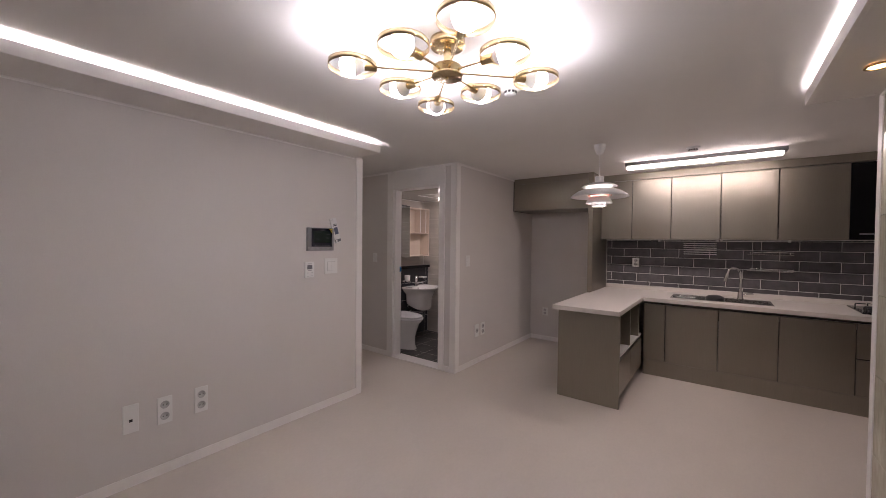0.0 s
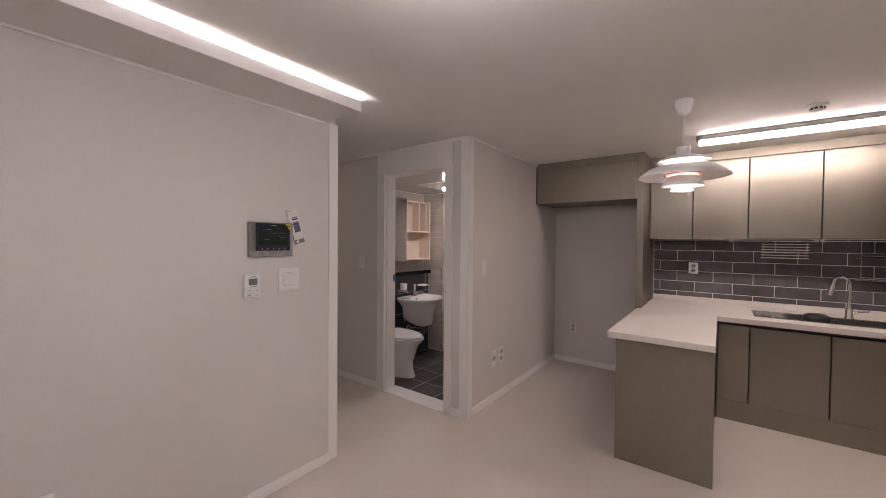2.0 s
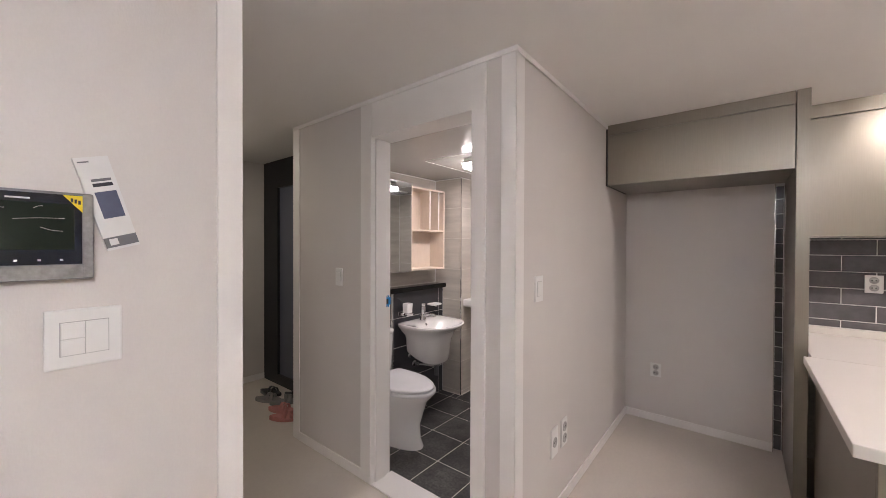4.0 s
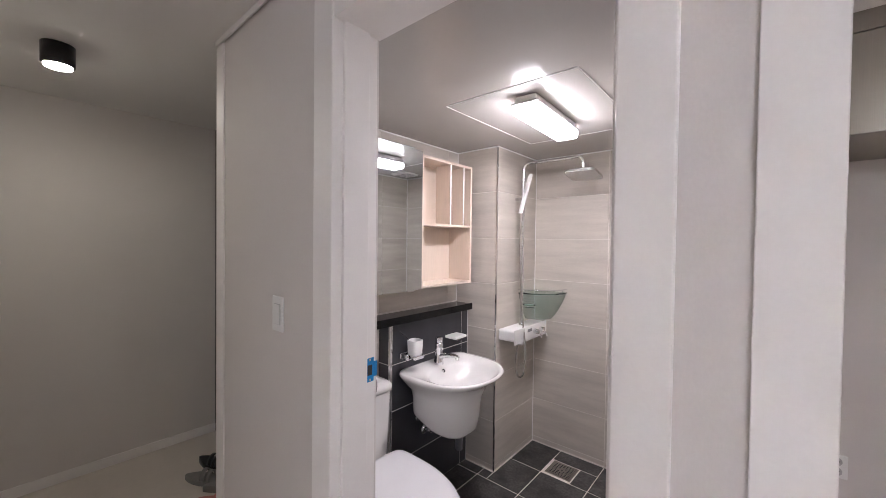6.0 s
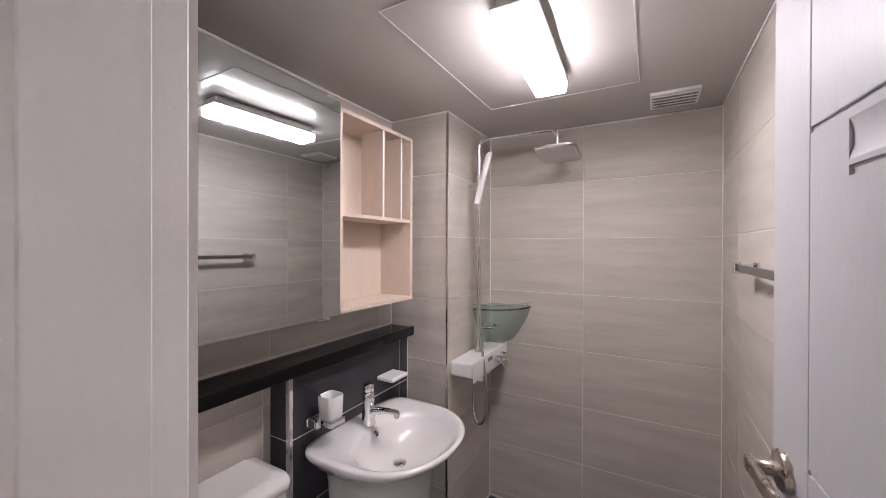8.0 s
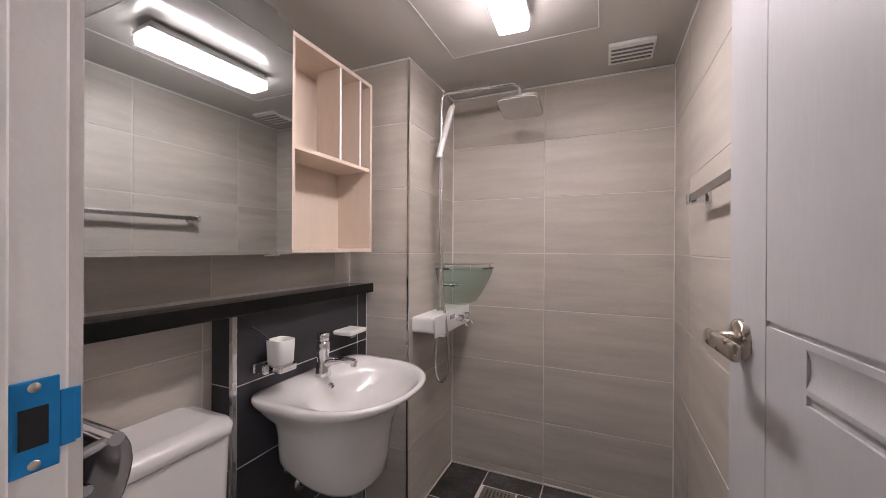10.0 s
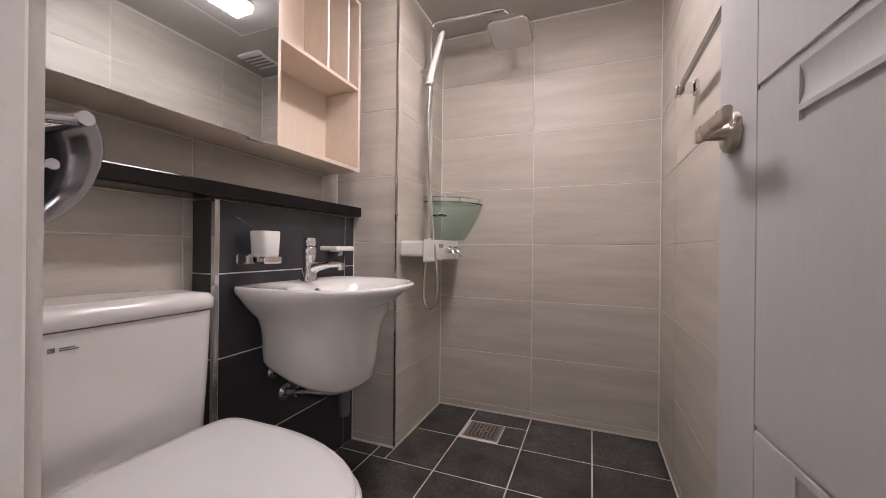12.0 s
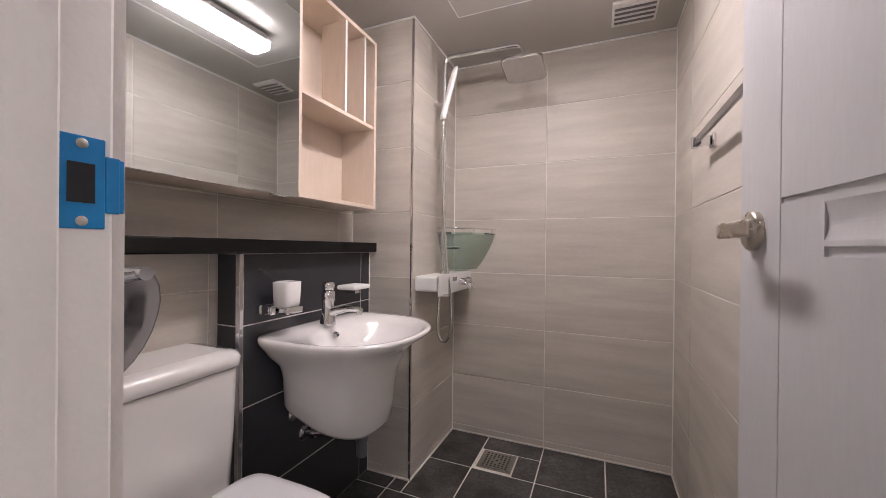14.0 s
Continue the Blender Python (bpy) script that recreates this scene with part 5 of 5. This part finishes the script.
part("lever", on_leaf(lv), NICKEL, hdl)
part("latch", leaf_box(LEAF_W, LEAF_W + 0.004, 0.008, 0.028, HZ - 0.05, HZ + 0.05, 0.001), STEEL, dr)
part("rear_rose", on_leaf(lathe([(0.034, 0.0), (0.034, -0.009), (0.012, -0.011), (0.0115, -0.032)], (HU, 0, HZ), 24, "y")), NICKEL, dr)
for z in (1.603, 0.35):
    hg = part("hinge", leaf_box(-0.0025, -0.0002, 0.001, 0.029, z - 0.036, z + 0.036, 0.001), BRASS, dr, "brass hinge plate")
    part("knuckle", tube([(-2.357, DW + 0.1665, z - 0.036), (-2.357, DW + 0.1665, z + 0.036)], 0.0055, 12), BRASS, hg)
    for k, dz in enumerate((-0.027, -0.010, 0.010, 0.027)):
        part("screw", on_leaf(lathe([(0.0045, -0.0025), (0.004, -0.0045), (0.0005, -0.005)], (0, 0.010 + 0.01 * (k % 2), z + dz), 12, "x")), NICKEL, hg)

sk = thing("strike_plate", (-3.064, 3.145, 1.09), "metal strike plate under bright blue protective film", "strike plate")
bm = box(-3.0655, -3.0635, 3.127, 3.156, 1.049, 1.121, 0.001)
bx(bm, -3.0655, -3.0635, 3.156, 3.166, 1.062, 1.108, 0.001)
bx(bm, -3.0675, -3.0655, 3.1645, 3.170, 1.063, 1.107, 0.0008)
part("plate", bm, BLUE_FILM, sk)
part("latch_hole", box(-3.0634, -3.0630, 3.132, 3.149, 1.069, 1.100), BLACK_PLASTIC, sk)
for z in (1.055, 1.115):
    part("screw", lathe([(0.004, -3.0634), (0.003, -3.0622), (0.0005, -3.0618)], (0, 3.141, z), 12, "x"), NICKEL, sk)

# ---- floor drain ----
fd = thing("floor_drain", (-3.16, 4.822, BZ0), "square steel floor drain grate", "drain")
part("frame", box(-3.245, -3.075, 4.74, 4.905, BZ0 - 0.003, BZ0 + 0.001, 0.001), STEEL, fd)
part("grate", box(-3.228, -3.092, 4.757, 4.888, BZ0 + 0.0012, BZ0 + 0.003, 0.001), STEEL, fd)
for i in range(7):
    for j in range(7):
        if 2 <= i <= 4 and 2 <= j <= 4 and (i + j) % 2:
            continue
        x, y = -3.216 + 0.0187 * i, 4.769 + 0.018 * j
        part("hole", lathe([(0.0055, BZ0 + 0.0031), (0.0055, BZ0 + 0.0034)], (x, y, 0), 8), BLACK_PLASTIC, fd)

# ---- tiles, piece by piece ----
tile_meshes = {}


def tile_mesh(axis, w, h, t, mat, c=0.0012):
    """A flat tile with eased front edges; its back lies in the wall's plane."""
    key = (axis, round(w, 3), round(h, 3), mat.name)
    if key in tile_meshes:
        return tile_meshes[key]
    bm = bmesh.new()
    rings = []
    for d, s in ((0, 0), (t - c, 0), (t, c)):
        pts = [(-w / 2 + s, -h / 2 + s), (w / 2 - s, -h / 2 + s), (w / 2 - s, h / 2 - s), (-w / 2 + s, h / 2 - s)]
        rings.append([Vector({"+x": (d, u, v), "-x": (-d, u, v), "-y": (u, -d, v), "+y": (u, d, v), "+z": (u, v, d)}[axis]) for u, v in pts])
    loft(rings, bm=bm)
    for f in bm.faces:
        f.smooth = False
    me = bpy.data.meshes.new("tile")
    bm.to_mesh(me)
    bm.free()
    me.materials.append(mat)
    tile_meshes[key] = me
    return me


def tile(parent, axis, plane, u0, u1, v0, v1, mat, t=0.009, gap=0.0042):
    """One tile over u0..u1, v0..v1 of a wall plane (the tile's face), or of the floor."""
    u0, u1, v0, v1 = u0 + gap / 2, u1 - gap / 2, v0 + gap / 2, v1 - gap / 2
    if u1 - u0 < 0.008 or v1 - v0 < 0.008:
        return
    ob = new("tile", tile_mesh(axis, u1 - u0, v1 - v0, t, mat))
    u, v = (u0 + u1) / 2, (v0 + v1) / 2
    s = -t if axis[0] == "+" else t
    ob.location = {"x": (plane + s, u, v), "y": (u, plane + s, v), "z": (u, v, plane + s)}[axis[1]]
    ob.parent = parent


def rows(z0, z1, cuts):
    zs = [z0] + [c for c in cuts if z0 + 0.01 < c < z1 - 0.01] + [z1]
    return list(zip(zs, zs[1:]))


CUTS = [0.0, 0.292, 0.594, 0.897, 1.200, 1.503, 1.806]
for z0, z1 in rows(BZ0, BZ1, CUTS):
    for u0, u1 in ((COLX, -2.960), (-2.960, BX1)):
        tile(w_far, "-y", BY1, u0, u1, z0, z1, BTILE)
    for u0, u1 in ((4.72, BY1), (4.117, 4.72), (3.514, 4.117), (BY0 + 0.006, 3.514)):
        tile(w_right, "-x", BX1, u0, u1, z0, z1, BTILE)
    tile(w_col, "+x", COLX, COLY, BY1, z0, z1, BTILE)
    tile(w_col, "-y", COLY, BX0, COLX, z0, z1, BTILE)
    for u0, u1 in ((BX0, -3.45), (-3.45, -3.1605)):
        tile(w_door, "+y", BY0, u0, u1, z0, z1, BTILE, 0.006)
for z0, z1 in rows(1.06, BZ1, CUTS):
    for u0, u1 in ((BY0, 3.20), (3.20, 3.80), (3.80, 4.40), (4.40, COLY)):
        tile(w_left, "+x", BX0, u0, u1, z0, z1, BTILE)
for z0, z1 in rows(BZ0, 1.013, CUTS):
    for u0, u1 in ((BY0, 3.20), (3.20, 3.772), (3.772, 3.803)):
        tile(w_left, "+x", BX0, u0, u1, z0, z1, BTILE)
BCUTS = [0.225, 0.525, 0.785]
for z0, z1 in rows(BZ0, 1.012, BCUTS):
    for u0, u1 in ((3.813, 4.435), (4.435, COLY)):
        tile(w_black, "+x", -3.718, u0, u1, z0, z1, BLACK_TILE, 0.007, 0.004)
    tile(w_black, "-y", 3.798, BX0 + 0.002, -3.734, z0, z1, BLACK_TILE, 0.007, 0.004)
xs = [BX0, -3.562, -3.262, -2.958, -2.656, BX1]
ys = [BY0 - 0.01, 3.204, 3.508, 3.812, 4.116, 4.420, 4.722, BY1]
for x0, x1 in zip(xs, xs[1:]):
    for y0, y1 in zip(ys, ys[1:]):
        if x0 < -3.4 and y0 > 4.4:
            if x1 > COLX and y1 > 4.43:
                tile(bfloor, "+z", BZ0, COLX, x1, y0, y1, FLOOR_TILE, 0.008, 0.006)
                if y0 < COLY:
                    tile(bfloor, "+z", BZ0, x0, COLX, y0, COLY, FLOOR_TILE, 0.008, 0.006)
            elif y0 < COLY:
                tile(bfloor, "+z", BZ0, x0, x1, y0, COLY, FLOOR_TILE, 0.008, 0.006)
            continue
        if x0 == -3.262 and y1 == BY1:
            tile(bfloor, "+z", BZ0, x0, x1, 4.912, y1, FLOOR_TILE, 0.008, 0.006)
            tile(bfloor, "+z", BZ0, -3.070, x1, y0, 4.912, FLOOR_TILE, 0.008, 0.006)
            continue
        tile(bfloor, "+z", BZ0, x0, x1, y0, y1, FLOOR_TILE, 0.008, 0.006)

# kitchen tiles in running bond, and the strip at the alcove's edge
KROWS = [0.905, 0.955, 1.060, 1.165, 1.272, 1.379, 1.480, 1.4945]
for r, (z0, z1) in enumerate(zip(KROWS, KROWS[1:])):
    x = -1.302 if r % 2 else -1.149
    while x < 1.88:
        tile(wall_tiled, "-y", 5.073, max(x, -1.058), min(x + 0.306, 1.89), z0, z1, KTILE, 0.007, 0.0052)
        x += 0.306
for r in range(18):
    tile(wall_tiled, "-y", 5.073, -1.166, -1.122, 0.104 * r, min(0.104 * (r + 1), 1.86), KTILE, 0.007, 0.005)
for x in (-1.174, -1.1215):
    setting("trim_alcove_strip", box(x, x + 0.006, 5.012, 5.078, 0, 1.865, 0.001), STEEL, "steel edge profile of the tile strip")
# marble tiles on the right wall
for j in range(6):
    for i in range(8):
        tile(stone, "-x", RW, 2.50 - 0.6 * (i + 1), 2.50 - 0.6 * i, 0.4 * j, min(0.4 * (j + 1), 2.2), MARBLE, 0.011, 0.002)
